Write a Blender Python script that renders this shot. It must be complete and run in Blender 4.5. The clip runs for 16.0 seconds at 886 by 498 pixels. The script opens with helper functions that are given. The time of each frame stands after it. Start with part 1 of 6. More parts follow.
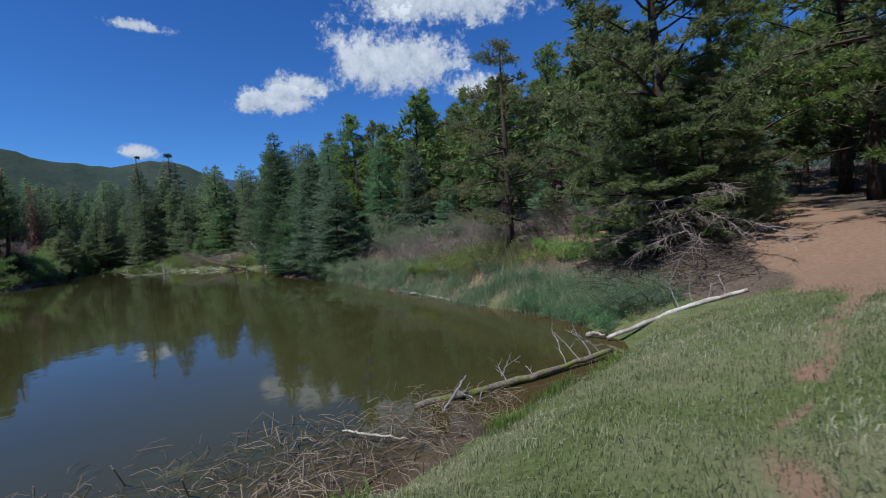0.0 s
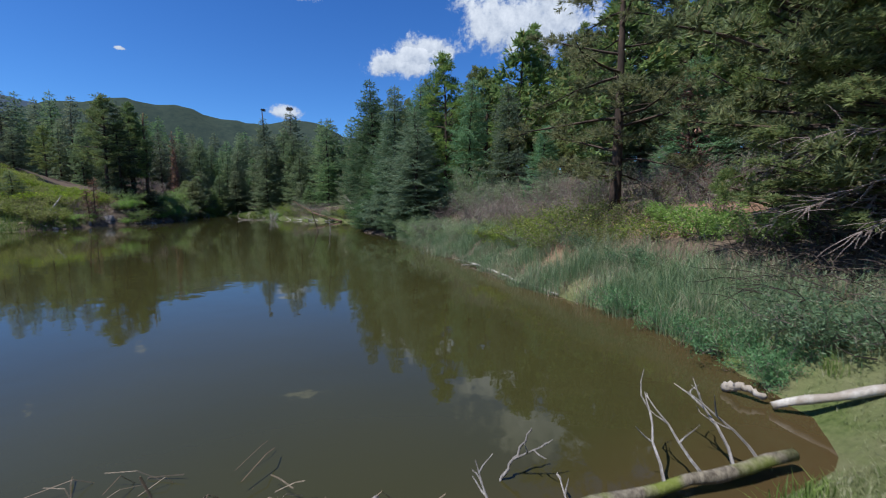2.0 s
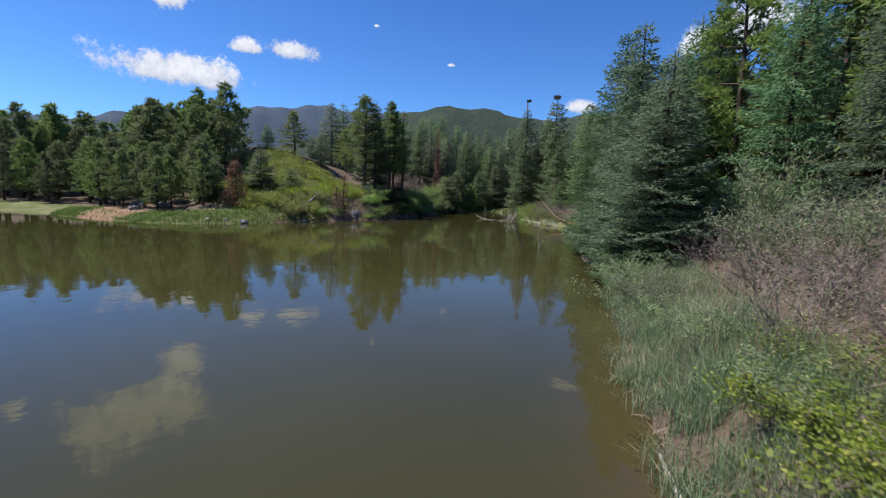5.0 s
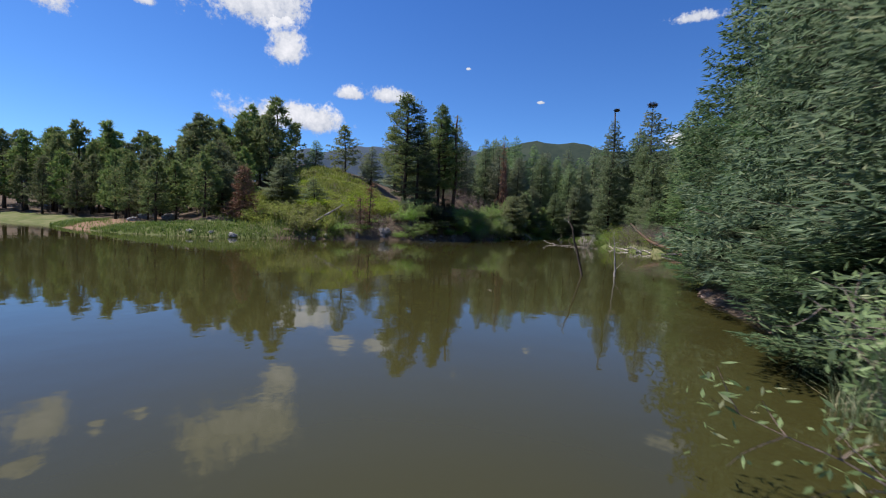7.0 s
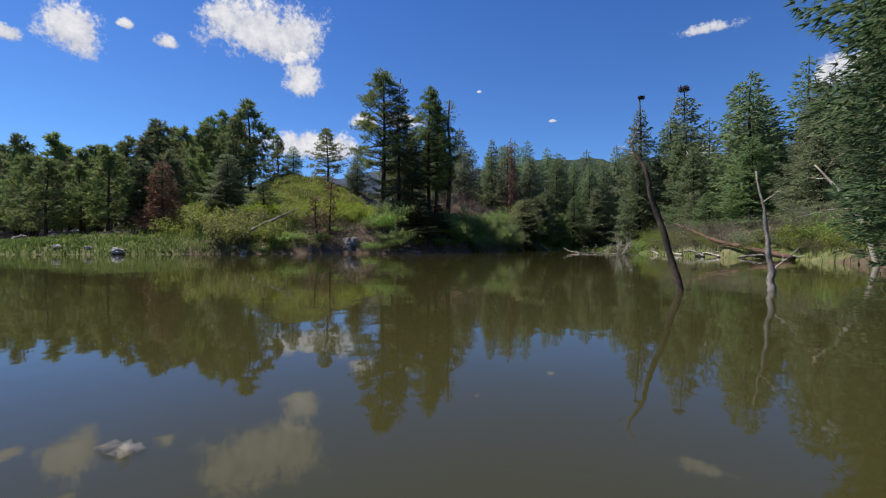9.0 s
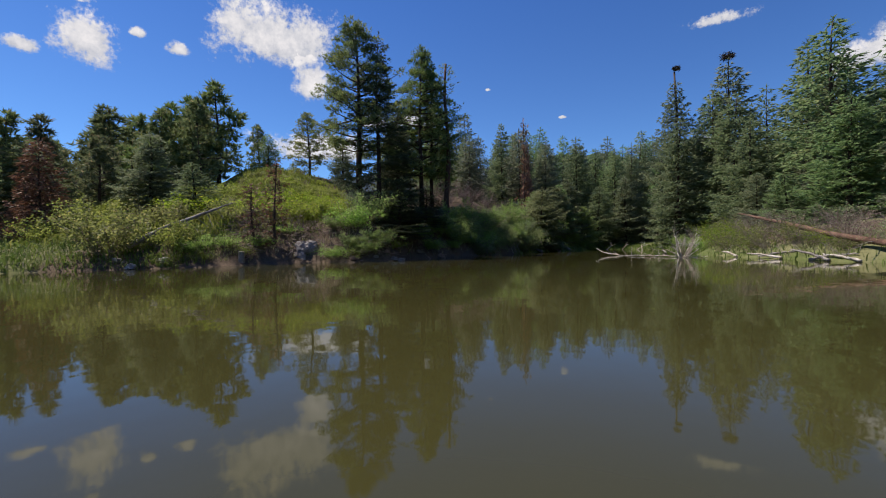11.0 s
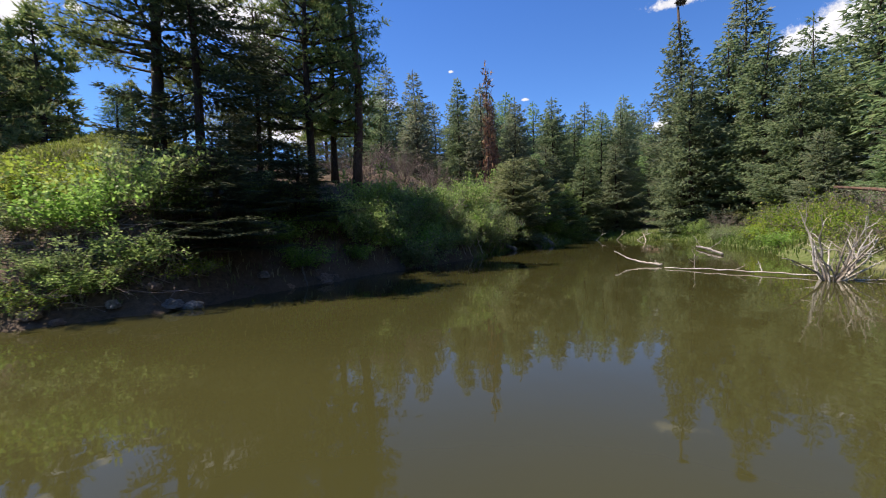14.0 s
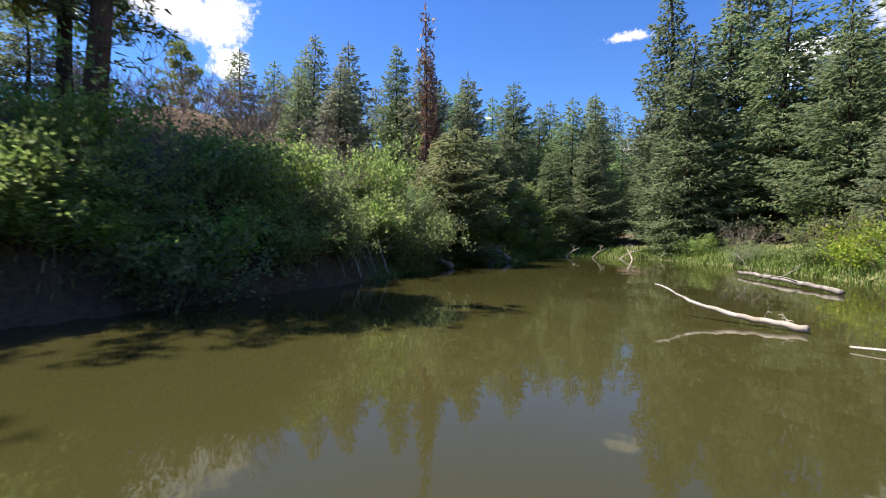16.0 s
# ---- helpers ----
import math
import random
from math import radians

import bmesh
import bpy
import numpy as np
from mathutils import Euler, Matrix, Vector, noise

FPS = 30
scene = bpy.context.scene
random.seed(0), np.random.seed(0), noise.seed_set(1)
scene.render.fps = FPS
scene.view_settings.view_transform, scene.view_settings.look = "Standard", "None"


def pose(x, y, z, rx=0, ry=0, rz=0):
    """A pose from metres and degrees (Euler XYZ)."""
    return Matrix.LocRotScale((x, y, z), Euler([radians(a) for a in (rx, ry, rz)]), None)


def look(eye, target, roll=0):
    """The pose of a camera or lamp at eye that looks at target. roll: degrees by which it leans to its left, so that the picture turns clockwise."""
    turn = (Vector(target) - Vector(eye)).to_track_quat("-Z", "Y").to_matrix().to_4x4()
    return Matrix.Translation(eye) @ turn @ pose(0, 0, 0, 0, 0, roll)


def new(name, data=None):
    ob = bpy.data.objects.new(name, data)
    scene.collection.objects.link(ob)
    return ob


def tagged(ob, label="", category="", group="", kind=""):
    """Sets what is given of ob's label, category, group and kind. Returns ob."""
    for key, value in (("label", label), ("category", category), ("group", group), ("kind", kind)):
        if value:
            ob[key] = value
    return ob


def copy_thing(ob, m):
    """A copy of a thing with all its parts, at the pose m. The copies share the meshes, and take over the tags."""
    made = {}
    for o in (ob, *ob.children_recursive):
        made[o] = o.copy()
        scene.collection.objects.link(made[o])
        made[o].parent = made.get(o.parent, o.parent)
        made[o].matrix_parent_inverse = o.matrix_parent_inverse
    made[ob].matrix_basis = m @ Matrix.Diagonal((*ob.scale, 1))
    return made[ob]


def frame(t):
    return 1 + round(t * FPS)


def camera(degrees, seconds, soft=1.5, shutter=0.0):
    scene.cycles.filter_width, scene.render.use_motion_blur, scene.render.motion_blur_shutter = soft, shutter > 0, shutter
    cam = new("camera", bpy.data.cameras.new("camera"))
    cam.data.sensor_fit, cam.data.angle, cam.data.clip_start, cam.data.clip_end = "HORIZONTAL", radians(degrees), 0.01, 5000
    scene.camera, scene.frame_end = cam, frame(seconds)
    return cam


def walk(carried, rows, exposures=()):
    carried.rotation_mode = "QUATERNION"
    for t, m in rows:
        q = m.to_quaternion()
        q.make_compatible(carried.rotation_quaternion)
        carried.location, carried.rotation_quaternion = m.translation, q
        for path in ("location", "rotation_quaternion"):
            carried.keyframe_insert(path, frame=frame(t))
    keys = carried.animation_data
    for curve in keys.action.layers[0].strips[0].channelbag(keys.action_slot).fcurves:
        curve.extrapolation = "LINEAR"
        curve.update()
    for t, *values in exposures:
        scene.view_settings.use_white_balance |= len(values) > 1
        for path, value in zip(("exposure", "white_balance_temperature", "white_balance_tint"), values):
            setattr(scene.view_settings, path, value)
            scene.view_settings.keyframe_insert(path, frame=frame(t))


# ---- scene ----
# ---- camera ----
cam = camera(90.0, 16.0, 1.05, 0.2)
PATH = [
    (0, (8.526, 3.849, 3.322), (7.929, 5.756, 3.252), -3.8),
    (0.5, (8.426, 5.626, 2.672), (7.704, 7.491, 2.634), -1.4),
    (1, (8.407, 7.139, 2.75), (7.574, 8.955, 2.644), -1.5),
    (1.5, (8.373, 8.529, 2.649), (7.445, 10.295, 2.5), -0.6),
    (2, (8.341, 9.871, 2.735), (7.29, 11.56, 2.531), 0.1),
    (2.5, (7.957, 11.94, 3.325), (6.724, 13.497, 3.095), 0.3),
    (3, (7.324, 14.137, 3.553), (5.931, 15.553, 3.323), 0.8),
    (3.5, (6.372, 16.393, 3.719), (4.841, 17.66, 3.491), 1.2),
    (4, (5.278, 18.46, 3.975), (3.627, 19.562, 3.728), 1.0),
    (4.5, (3.89, 20.6, 3.9), (2.144, 21.544, 3.654), 1.4),
    (5, (2.253, 22.65, 3.8), (0.424, 23.418, 3.548), 2.0),
    (5.2, (1.521, 23.449, 3.735), (-0.332, 24.156, 3.48), 2.5),
    (7.3, (-9.811, 31.789, 1.622), (-11.774, 32.163, 1.538), 2.6),
    (7.5, (-10.873, 32.335, 1.511), (-12.837, 32.704, 1.453), 2.6),
    (8, (-13.703, 33.608, 1.159), (-15.672, 33.959, 1.118), 2.0),
    (8.5, (-16.364, 34.643, 0.872), (-18.336, 34.981, 0.847), 1.8),
    (9, (-18.874, 35.566, 0.657), (-20.848, 35.888, 0.64), 0.4),
    (9.2, (-19.771, 35.936, 0.644), (-21.746, 36.249, 0.62), 0.3),
    (11.3, (-29.909, 38.792, 1.077), (-31.891, 39.054, 1.06), -0.9),
    (11.5, (-30.871, 39.169, 1.202), (-32.855, 39.425, 1.185), -1.0),
    (12, (-33.19, 39.884, 1.607), (-35.174, 40.134, 1.571), -0.5),
    (12.5, (-35.507, 40.68, 1.849), (-37.487, 40.956, 1.81), -1.1),
    (13, (-37.999, 41.558, 1.922), (-39.972, 41.884, 1.866), -1.5),
    (13.5, (-40.434, 42.302, 1.872), (-42.397, 42.676, 1.787), -1.8),
    (14, (-42.94, 43.122, 1.743), (-44.893, 43.539, 1.648), -1.9),
    (14.5, (-45.527, 44.21, 1.479), (-47.475, 44.655, 1.392), -1.7),
    (15, (-48.162, 45.479, 1.323), (-50.103, 45.961, 1.269), -1.7),
    (15.5, (-50.738, 46.874, 1.239), (-52.665, 47.407, 1.192), -1.0),
    (16, (-53.461, 48.29, 1.231), (-55.37, 48.885, 1.192), 0.4),
]
walk(cam, [(t, look(eye, target, roll)) for t, eye, target, roll in PATH],
     [(0.0, 0.04, 5800, 9), (1.5, 0.16, 5900, 9), (3.0, 0.47, 6150, 12), (5.0, 0.51, 6400, 13), (9.0, 0.34, 6750, 14), (12.5, 0.40, 7100, 15), (14.0, 0.82, 7100, 15), (16.0, 1.2, 7000, 14)])

# ---- sky, clouds and sun ----
SUN_AZ, SUN_EL = radians(211), radians(60)
world = bpy.data.worlds.new("sky")
scene.world = world
world.use_nodes = True


def nodes_of(tree):
    """Short hands for adding nodes and joining them."""
    tree.nodes.clear()

    def add(kind, sets=(), **links):
        n = tree.nodes.new(kind)
        sets = dict(sets)
        if "operation" in sets:
            n.operation = sets["operation"]
        if "data_type" in sets:
            n.data_type, n.blend_type = sets["data_type"], sets["blend_type"]
        if "interpolation_type" in sets:
            n.interpolation_type = sets["interpolation_type"]
        if "layer_name" in sets:
            n.layer_name = sets["layer_name"]
        if "feature" in sets:
            n.feature = sets["feature"]
        for k, v in links.items():
            key = int(k[1:]) if k[0] == "i" and k[1:].isdigit() else k.replace("_", " ")
            if isinstance(v, bpy.types.NodeSocket):
                tree.links.new(v, n.inputs[key])
            else:
                n.inputs[key].default_value = v
        return n

    def math2(op, a, b=0.0, c=0.0):
        return add("ShaderNodeMath", {"operation": op}, i0=a, i1=b, i2=c).outputs[0]

    def ramp(fac, *stops):
        r = add("ShaderNodeValToRGB", (), i0=fac)
        e = r.color_ramp.elements
        while len(e) < len(stops):
            e.new(0.5)
        for el, (p, c) in zip(e, stops):
            el.position, el.color = p, (*c, 1) if len(c) == 3 else c
        return r.outputs[0]

    def mix(fac, a, b, how="MIX"):
        m = add("ShaderNodeMix", {"data_type": "RGBA", "blend_type": how})
        for key, v in ((0, fac), (6, a), (7, b)):
            if isinstance(v, bpy.types.NodeSocket):
                tree.links.new(v, m.inputs[key])
            else:
                m.inputs[key].default_value = (*v, 1) if key and len(v) == 3 else v
        return m.outputs[2]

    return add, math2, ramp, mix


def heaven(az, el):
    az, el = radians(az), radians(el)
    return Vector((math.sin(az) * math.cos(el), math.cos(az) * math.cos(el), math.sin(el)))


# azimuth and height of each cloud, half its width and half its depth, in degrees
CLOUDS = [(-50.5, 22.9, 3.2, 1.0), (-37.0, 16.6, 6.0, 2.0), (-21.8, 20.8, 8.5, 5.0), (-15.0, 27.0, 13.0, 3.6), (-11.0, 17.4, 4.5, 2.2),
          (-50.8, 10.6, 2.6, 1.3), (-98.5, 11.8, 7.6, 2.1), (-90.6, 15.2, 1.9, 1.0), (-86.2, 15.4, 3.6, 1.5), (-103.4, 23.6, 7.0, 4.6),
          (-98.6, 18.8, 2.8, 2.8), (-120.5, 19.8, 3.2, 3.0), (-112.6, 21.0, 1.3, 0.9), (-116.4, 21.8, 0.8, 0.6), (-66.9, 15.3, 0.5, 0.26), (-76.2, 19.0, 0.4, 0.24),
          (-125.5, 18.6, 1.2, 0.9), (-122.8, 23.8, 2.4, 0.7), (-34.0, 18.4, 5.0, 2.0), (25.0, 30.0, 16.0, 6.0), (80.0, 24.0, 14.0, 4.0),
          (150.0, 28.0, 12.0, 4.0), (-160.0, 24.0, 14.0, 4.0)]


def build_sky():
    add, m2, ramp, mix = nodes_of(world.node_tree)
    sky = add("ShaderNodeTexSky")
    sky.sky_type, sky.sun_disc, sky.sun_elevation, sky.sun_rotation = "NISHITA", False, SUN_EL, SUN_AZ
    sky.altitude, sky.air_density, sky.dust_density, sky.ozone_density = 2000.0, 1.0, 0.25, 2.0
    way = add("ShaderNodeTexCoord").outputs["Generated"]
    puffs = add("ShaderNodeTexNoise", (), Vector=way, Scale=11.0, Detail=7.0, Roughness=0.62).outputs[0]
    folds = add("ShaderNodeTexNoise", (), Vector=way, Scale=42.0, Detail=5.0, Roughness=0.65).outputs[0]
    ragged = m2("MULTIPLY", m2("SUBTRACT", puffs, 0.5), 2.2)
    ragged = m2("ADD", ragged, m2("MULTIPLY", m2("SUBTRACT", folds, 0.5), 0.75))
    wisps = add("ShaderNodeTexNoise", (), Vector=way, Scale=150.0, Detail=4.0, Roughness=0.65).outputs[0]
    ragged = m2("ADD", ragged, m2("MULTIPLY", m2("SUBTRACT", wisps, 0.5), 0.7))
    cover, low = 0.0, 0.0
    for az, el, wide, deep in CLOUDS:
        c = heaven(az, el)
        right = Vector((c.y, -c.x, 0)).normalized()
        up = right.cross(c)
        a = add("ShaderNodeVectorMath", {"operation": "DOT_PRODUCT"}, i0=way, i1=right / math.sin(radians(wide)))
        b = add("ShaderNodeVectorMath", {"operation": "DOT_PRODUCT"}, i0=way, i1=up / math.sin(radians(deep)))
        d = add("ShaderNodeVectorMath", {"operation": "DOT_PRODUCT"}, i0=way, i1=c)
        u, v = a.outputs["Value"], b.outputs["Value"]
        v2 = m2("MAXIMUM", v, m2("MULTIPLY", v, -1.35))
        off = m2("SQRT", m2("ADD", m2("MULTIPLY", u, u), m2("MULTIPLY", v2, v2)))
        here = m2("SUBTRACT", m2("SUBTRACT", 1.0, off), m2("MULTIPLY", m2("LESS_THAN", d.outputs["Value"], 0.5), 50.0))
        grown = m2("ADD", here, ragged)
        inside = m2("GREATER_THAN", here, -0.9)
        grown = m2("MULTIPLY", grown, inside)
        low = m2("ADD", low, m2("MULTIPLY", m2("MULTIPLY", v, inside), m2("GREATER_THAN", grown, 0.0))) if not isinstance(low, float) else m2("MULTIPLY", m2("MULTIPLY", v, inside), m2("GREATER_THAN", grown, 0.0))
        cover = m2("MAXIMUM", cover, grown)
    white = ramp(m2("ADD", m2("ADD", m2("MULTIPLY", cover, 0.3), m2("MULTIPLY", low, 0.25)), m2("MULTIPLY", m2("SUBTRACT", folds, 0.35), 1.1)), (0.0, (3.7, 4.2, 5.1)), (0.5, (6.2, 6.5, 7.0)), (0.95, (8.2, 8.3, 8.6)))
    dense = add("ShaderNodeMapRange", {"interpolation_type": "SMOOTHSTEP"}, Value=cover, i1=0.0, i2=0.5).outputs[0]
    high = add("ShaderNodeVectorMath", {"operation": "DOT_PRODUCT"}, i0=way, i1=(0.0, 0.0, 1.0)).outputs["Value"]
    tint = mix(1.0, sky.outputs[0], ramp(high, (0.0, (0.60, 0.92, 1.20)), (0.22, (0.47, 0.83, 1.24)), (0.5, (0.36, 0.73, 1.26))), "MULTIPLY")
    both = mix(dense, tint, white)
    back = add("ShaderNodeBackground", (), Color=both, Strength=0.094)
    add("ShaderNodeOutputWorld", (), Surface=back.outputs[0])


build_sky()
sun_lamp = bpy.data.lights.new("sun", "SUN")
sun_lamp.energy, sun_lamp.angle, sun_lamp.color = 5.0, radians(0.53), (1.0, 0.97, 0.91)
sun = new("sun", sun_lamp)
sun.matrix_world = look((0, 0, 80), Vector((0, 0, 80)) - Vector((math.sin(SUN_AZ) * math.cos(SUN_EL), math.cos(SUN_AZ) * math.cos(SUN_EL), math.sin(SUN_EL))))

# ---- materials ----
def material(name):
    m = bpy.data.materials.new(name)
    m.use_nodes = True
    return m, nodes_of(m.node_tree)


def leaf_material(name, dark, light, tip, through_it=0.3, rough=0.55):
    """Leaves and needles: two greens by leaf and by plant, a few yellowed ones, light shining through."""
    m, (add, m2, ramp, mix) = material(name)
    one = add("ShaderNodeNewGeometry").outputs["Random Per Island"]
    plant = add("ShaderNodeObjectInfo").outputs["Random"]
    spot = add("ShaderNodeTexNoise", (), Vector=add("ShaderNodeTexCoord").outputs["Object"], Scale=0.7, Detail=3.0).outputs[0]
    c = mix(ramp(m2("ADD", m2("MULTIPLY", one, 0.6), m2("MULTIPLY", spot, 0.5)), (0.2, (0, 0, 0)), (0.8, (1, 1, 1))), dark, light)
    c = mix(ramp(one, (0.9, (0, 0, 0)), (0.97, (1, 1, 1))), c, tip)
    hue = add("ShaderNodeHueSaturation", (), Color=c, Hue=m2("ADD", 0.48, m2("MULTIPLY", plant, 0.04)), Saturation=m2("ADD", 0.8, m2("MULTIPLY", plant, 0.35)), Value=m2("ADD", 0.72, m2("MULTIPLY", plant, 0.42)))
    p = add("ShaderNodeBsdfPrincipled", (), Base_Color=hue.outputs[0], Roughness=rough, Specular_IOR_Level=0.15)
    t = add("ShaderNodeBsdfTranslucent", (), Color=hue.outputs[0])
    s = add("ShaderNodeMixShader", (), i0=through_it, i1=p.outputs[0], i2=t.outputs[0])
    add("ShaderNodeOutputMaterial", (), Surface=s.outputs[0])
    return m


def bark_material(name, dark, light, scale=6.0, stretch=0.25, rough=0.9, patch=None):
    m, (add, m2, ramp, mix) = material(name)
    at = add("ShaderNodeMapping", (), Vector=add("ShaderNodeTexCoord").outputs["Object"], Scale=(1, 1, stretch)).outputs[0]
    grain = add("ShaderNodeTexNoise", (), Vector=at, Scale=scale * 3, Detail=5.0, Roughness=0.7).outputs[0]
    broad = add("ShaderNodeTexNoise", (), Vector=at, Scale=scale * 0.4, Detail=2.0).outputs[0]
    c = mix(ramp(grain, (0.35, (0, 0, 0)), (0.68, (1, 1, 1))), dark, light)
    c = mix(ramp(broad, (0.45, (0, 0, 0)), (0.6, (0.8, 0.8, 0.8))), c, patch or dark)
    bump = add("ShaderNodeBump", (), Height=grain, Strength=0.6, Distance=0.03)
    p = add("ShaderNodeBsdfPrincipled", (), Base_Color=c, Roughness=rough, Normal=bump.outputs[0], Specular_IOR_Level=0.2)
    add("ShaderNodeOutputMaterial", (), Surface=p.outputs[0])
    return m


def stone_material(name, dark, light):
    m, (add, m2, ramp, mix) = material(name)
    at = add("ShaderNodeTexCoord").outputs["Object"]
    fine = add("ShaderNodeTexNoise", (), Vector=at, Scale=14.0, Detail=8.0, Roughness=0.7).outputs[0]
    broad = add("ShaderNodeTexNoise", (), Vector=at, Scale=2.2, Detail=3.0).outputs[0]
    crack = add("ShaderNodeTexVoronoi", {"feature": "DISTANCE_TO_EDGE"}, Vector=at, Scale=2.4).outputs["Distance"]
    c = mix(ramp(fine, (0.3, (0, 0, 0)), (0.7, (1, 1, 1))), dark, light)
    c = mix(ramp(broad, (0.4, (0, 0, 0)), (0.65, (0.7, 0.7, 0.7))), c, tuple(0.55 * v for v in dark))
    high = m2("ADD", fine, ramp(crack, (0.0, (0, 0, 0)), (0.06, (1, 1, 1))))
    bump = add("ShaderNodeBump", (), Height=high, Strength=0.7, Distance=0.05)
    p = add("ShaderNodeBsdfPrincipled", (), Base_Color=c, Roughness=0.85, Normal=bump.outputs[0])
    add("ShaderNodeOutputMaterial", (), Surface=p.outputs[0])
    return m


def blade_material(name, stops, through_it=0.35):
    """Grass, reeds and straw: each blade its own shade."""
    m, (add, m2, ramp, mix) = material(name)
    one = add("ShaderNodeNewGeometry").outputs["Random Per Island"]
    spot = add("ShaderNodeTexNoise", (), Vector=add("ShaderNodeNewGeometry").outputs["Position"], Scale=0.55, Detail=4.0).outputs[0]
    c = ramp(m2("ADD", m2("MULTIPLY", one, 0.55), m2("SUBTRACT", m2("MULTIPLY", spot, 1.1), 0.33)), *stops)
    p = add("ShaderNodeBsdfPrincipled", (), Base_Color=c, Roughness=0.6, Specular_IOR_Level=0.2)
    t = add("ShaderNodeBsdfTranslucent", (), Color=c)
    s = add("ShaderNodeMixShader", (), i0=through_it, i1=p.outputs[0], i2=t.outputs[0])
    add("ShaderNodeOutputMaterial", (), Surface=s.outputs[0])
    return m


def ground_material():
    m, (add, m2, ramp, mix) = material("earth and grass")
    at = add("ShaderNodeTexCoord").outputs["Object"]
    fine = add("ShaderNodeTexNoise", (), Vector=at, Scale=9.0, Detail=8.0, Roughness=0.75).outputs[0]
    broad = add("ShaderNodeTexNoise", (), Vector=at, Scale=0.6, Detail=5.0, Roughness=0.6).outputs[0]
    litter = mix(ramp(fine, (0.3, (0, 0, 0)), (0.7, (1, 1, 1))), (0.055, 0.040, 0.028), (0.175, 0.128, 0.092))
    green = mix(ramp(fine, (0.3, (0, 0, 0)), (0.7, (1, 1, 1))), (0.050, 0.072, 0.018), (0.144, 0.166, 0.058))
    green = mix(ramp(broad, (0.42, (0, 0, 0)), (0.62, (0.576, 0.576, 0.576))), green, (0.216, 0.194, 0.108))
    dirt = mix(ramp(fine, (0.3, (0, 0, 0)), (0.75, (1, 1, 1))), (0.180, 0.108, 0.065), (0.302, 0.194, 0.130))
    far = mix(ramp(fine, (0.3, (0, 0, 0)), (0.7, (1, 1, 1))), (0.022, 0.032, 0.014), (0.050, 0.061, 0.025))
    kind = add("ShaderNodeVertexColor", {"layer_name": "cover"}).outputs["Color"]
    sep = add("ShaderNodeSeparateColor", (), i0=kind)
    wobble = m2("MULTIPLY", m2("SUBTRACT", broad, 0.5), 0.7)
    grassy = ramp(m2("ADD", sep.outputs[0], wobble), (0.35, (0, 0, 0)), (0.6, (1, 1, 1)))
    worn = ramp(m2("ADD", sep.outputs[1], wobble), (0.4, (0, 0, 0)), (0.6, (1, 1, 1)))
    c = mix(worn, mix(grassy, litter, green), dirt)
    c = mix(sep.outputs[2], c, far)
    bump = add("ShaderNodeBump", (), Height=fine, Strength=0.8, Distance=0.06)
    p = add("ShaderNodeBsdfPrincipled", (), Base_Color=c, Roughness=0.95, Normal=bump.outputs[0], Specular_IOR_Level=0.1)
    add("ShaderNodeOutputMaterial", (), Surface=p.outputs[0])
    return m


def water_material():
    m, (add, m2, ramp, mix) = material("pond water")
    at = add("ShaderNodeTexCoord").outputs["Object"]
    long_ = add("ShaderNodeTexNoise", (), Vector=at, Scale=0.9, Detail=3.0, Roughness=0.5).outputs[0]
    calm = add("ShaderNodeTexNoise", (), Vector=at, Scale=0.12, Detail=2.0).outputs[0]
    short = add("ShaderNodeTexNoise", (), Vector=at, Scale=5.0, Detail=2.0).outputs[0]
    high = m2("ADD", m2("MULTIPLY", long_, 1.0), m2("MULTIPLY", m2("MULTIPLY", short, 0.16), ramp(calm, (0.4, (0.15, 0.15, 0.15)), (0.65, (1, 1, 1)))))
    bump = add("ShaderNodeBump", (), Height=high, Strength=0.022, Distance=0.3)
    kind = add("ShaderNodeVertexColor", {"layer_name": "shallow"}).outputs["Color"]
    silt = mix(ramp(calm, (0.35, (0, 0, 0)), (0.65, (1, 1, 1))), (0.035, 0.033, 0.011), (0.044, 0.041, 0.0135))
    c = mix(kind, silt, (0.075, 0.045, 0.02))
    p = add("ShaderNodeBsdfPrincipled", (), Base_Color=c, Roughness=0.03, IOR=1.33, Normal=bump.outputs[0])
    add("ShaderNodeOutputMaterial", (), Surface=p.outputs[0])
    return m


def hill_material(name, dark, light):
    m, (add, m2, ramp, mix) = material(name)
    at = add("ShaderNodeTexCoord").outputs["Object"]
    fine = add("ShaderNodeTexNoise", (), Vector=at, Scale=0.05, Detail=8.0, Roughness=0.75).outputs[0]
    broad = add("ShaderNodeTexNoise", (), Vector=at, Scale=0.006, Detail=5.0).outputs[0]
    c = mix(ramp(m2("ADD", m2("MULTIPLY", fine, 0.6), m2("MULTIPLY", broad, 0.4)), (0.4, (0, 0, 0)), (0.62, (1, 1, 1))), dark, light)
    p = add("ShaderNodeBsdfPrincipled", (), Base_Color=c, Roughness=1.0, Specular_IOR_Level=0.0)
    add("ShaderNodeOutputMaterial", (), Surface=p.outputs[0])
    return m


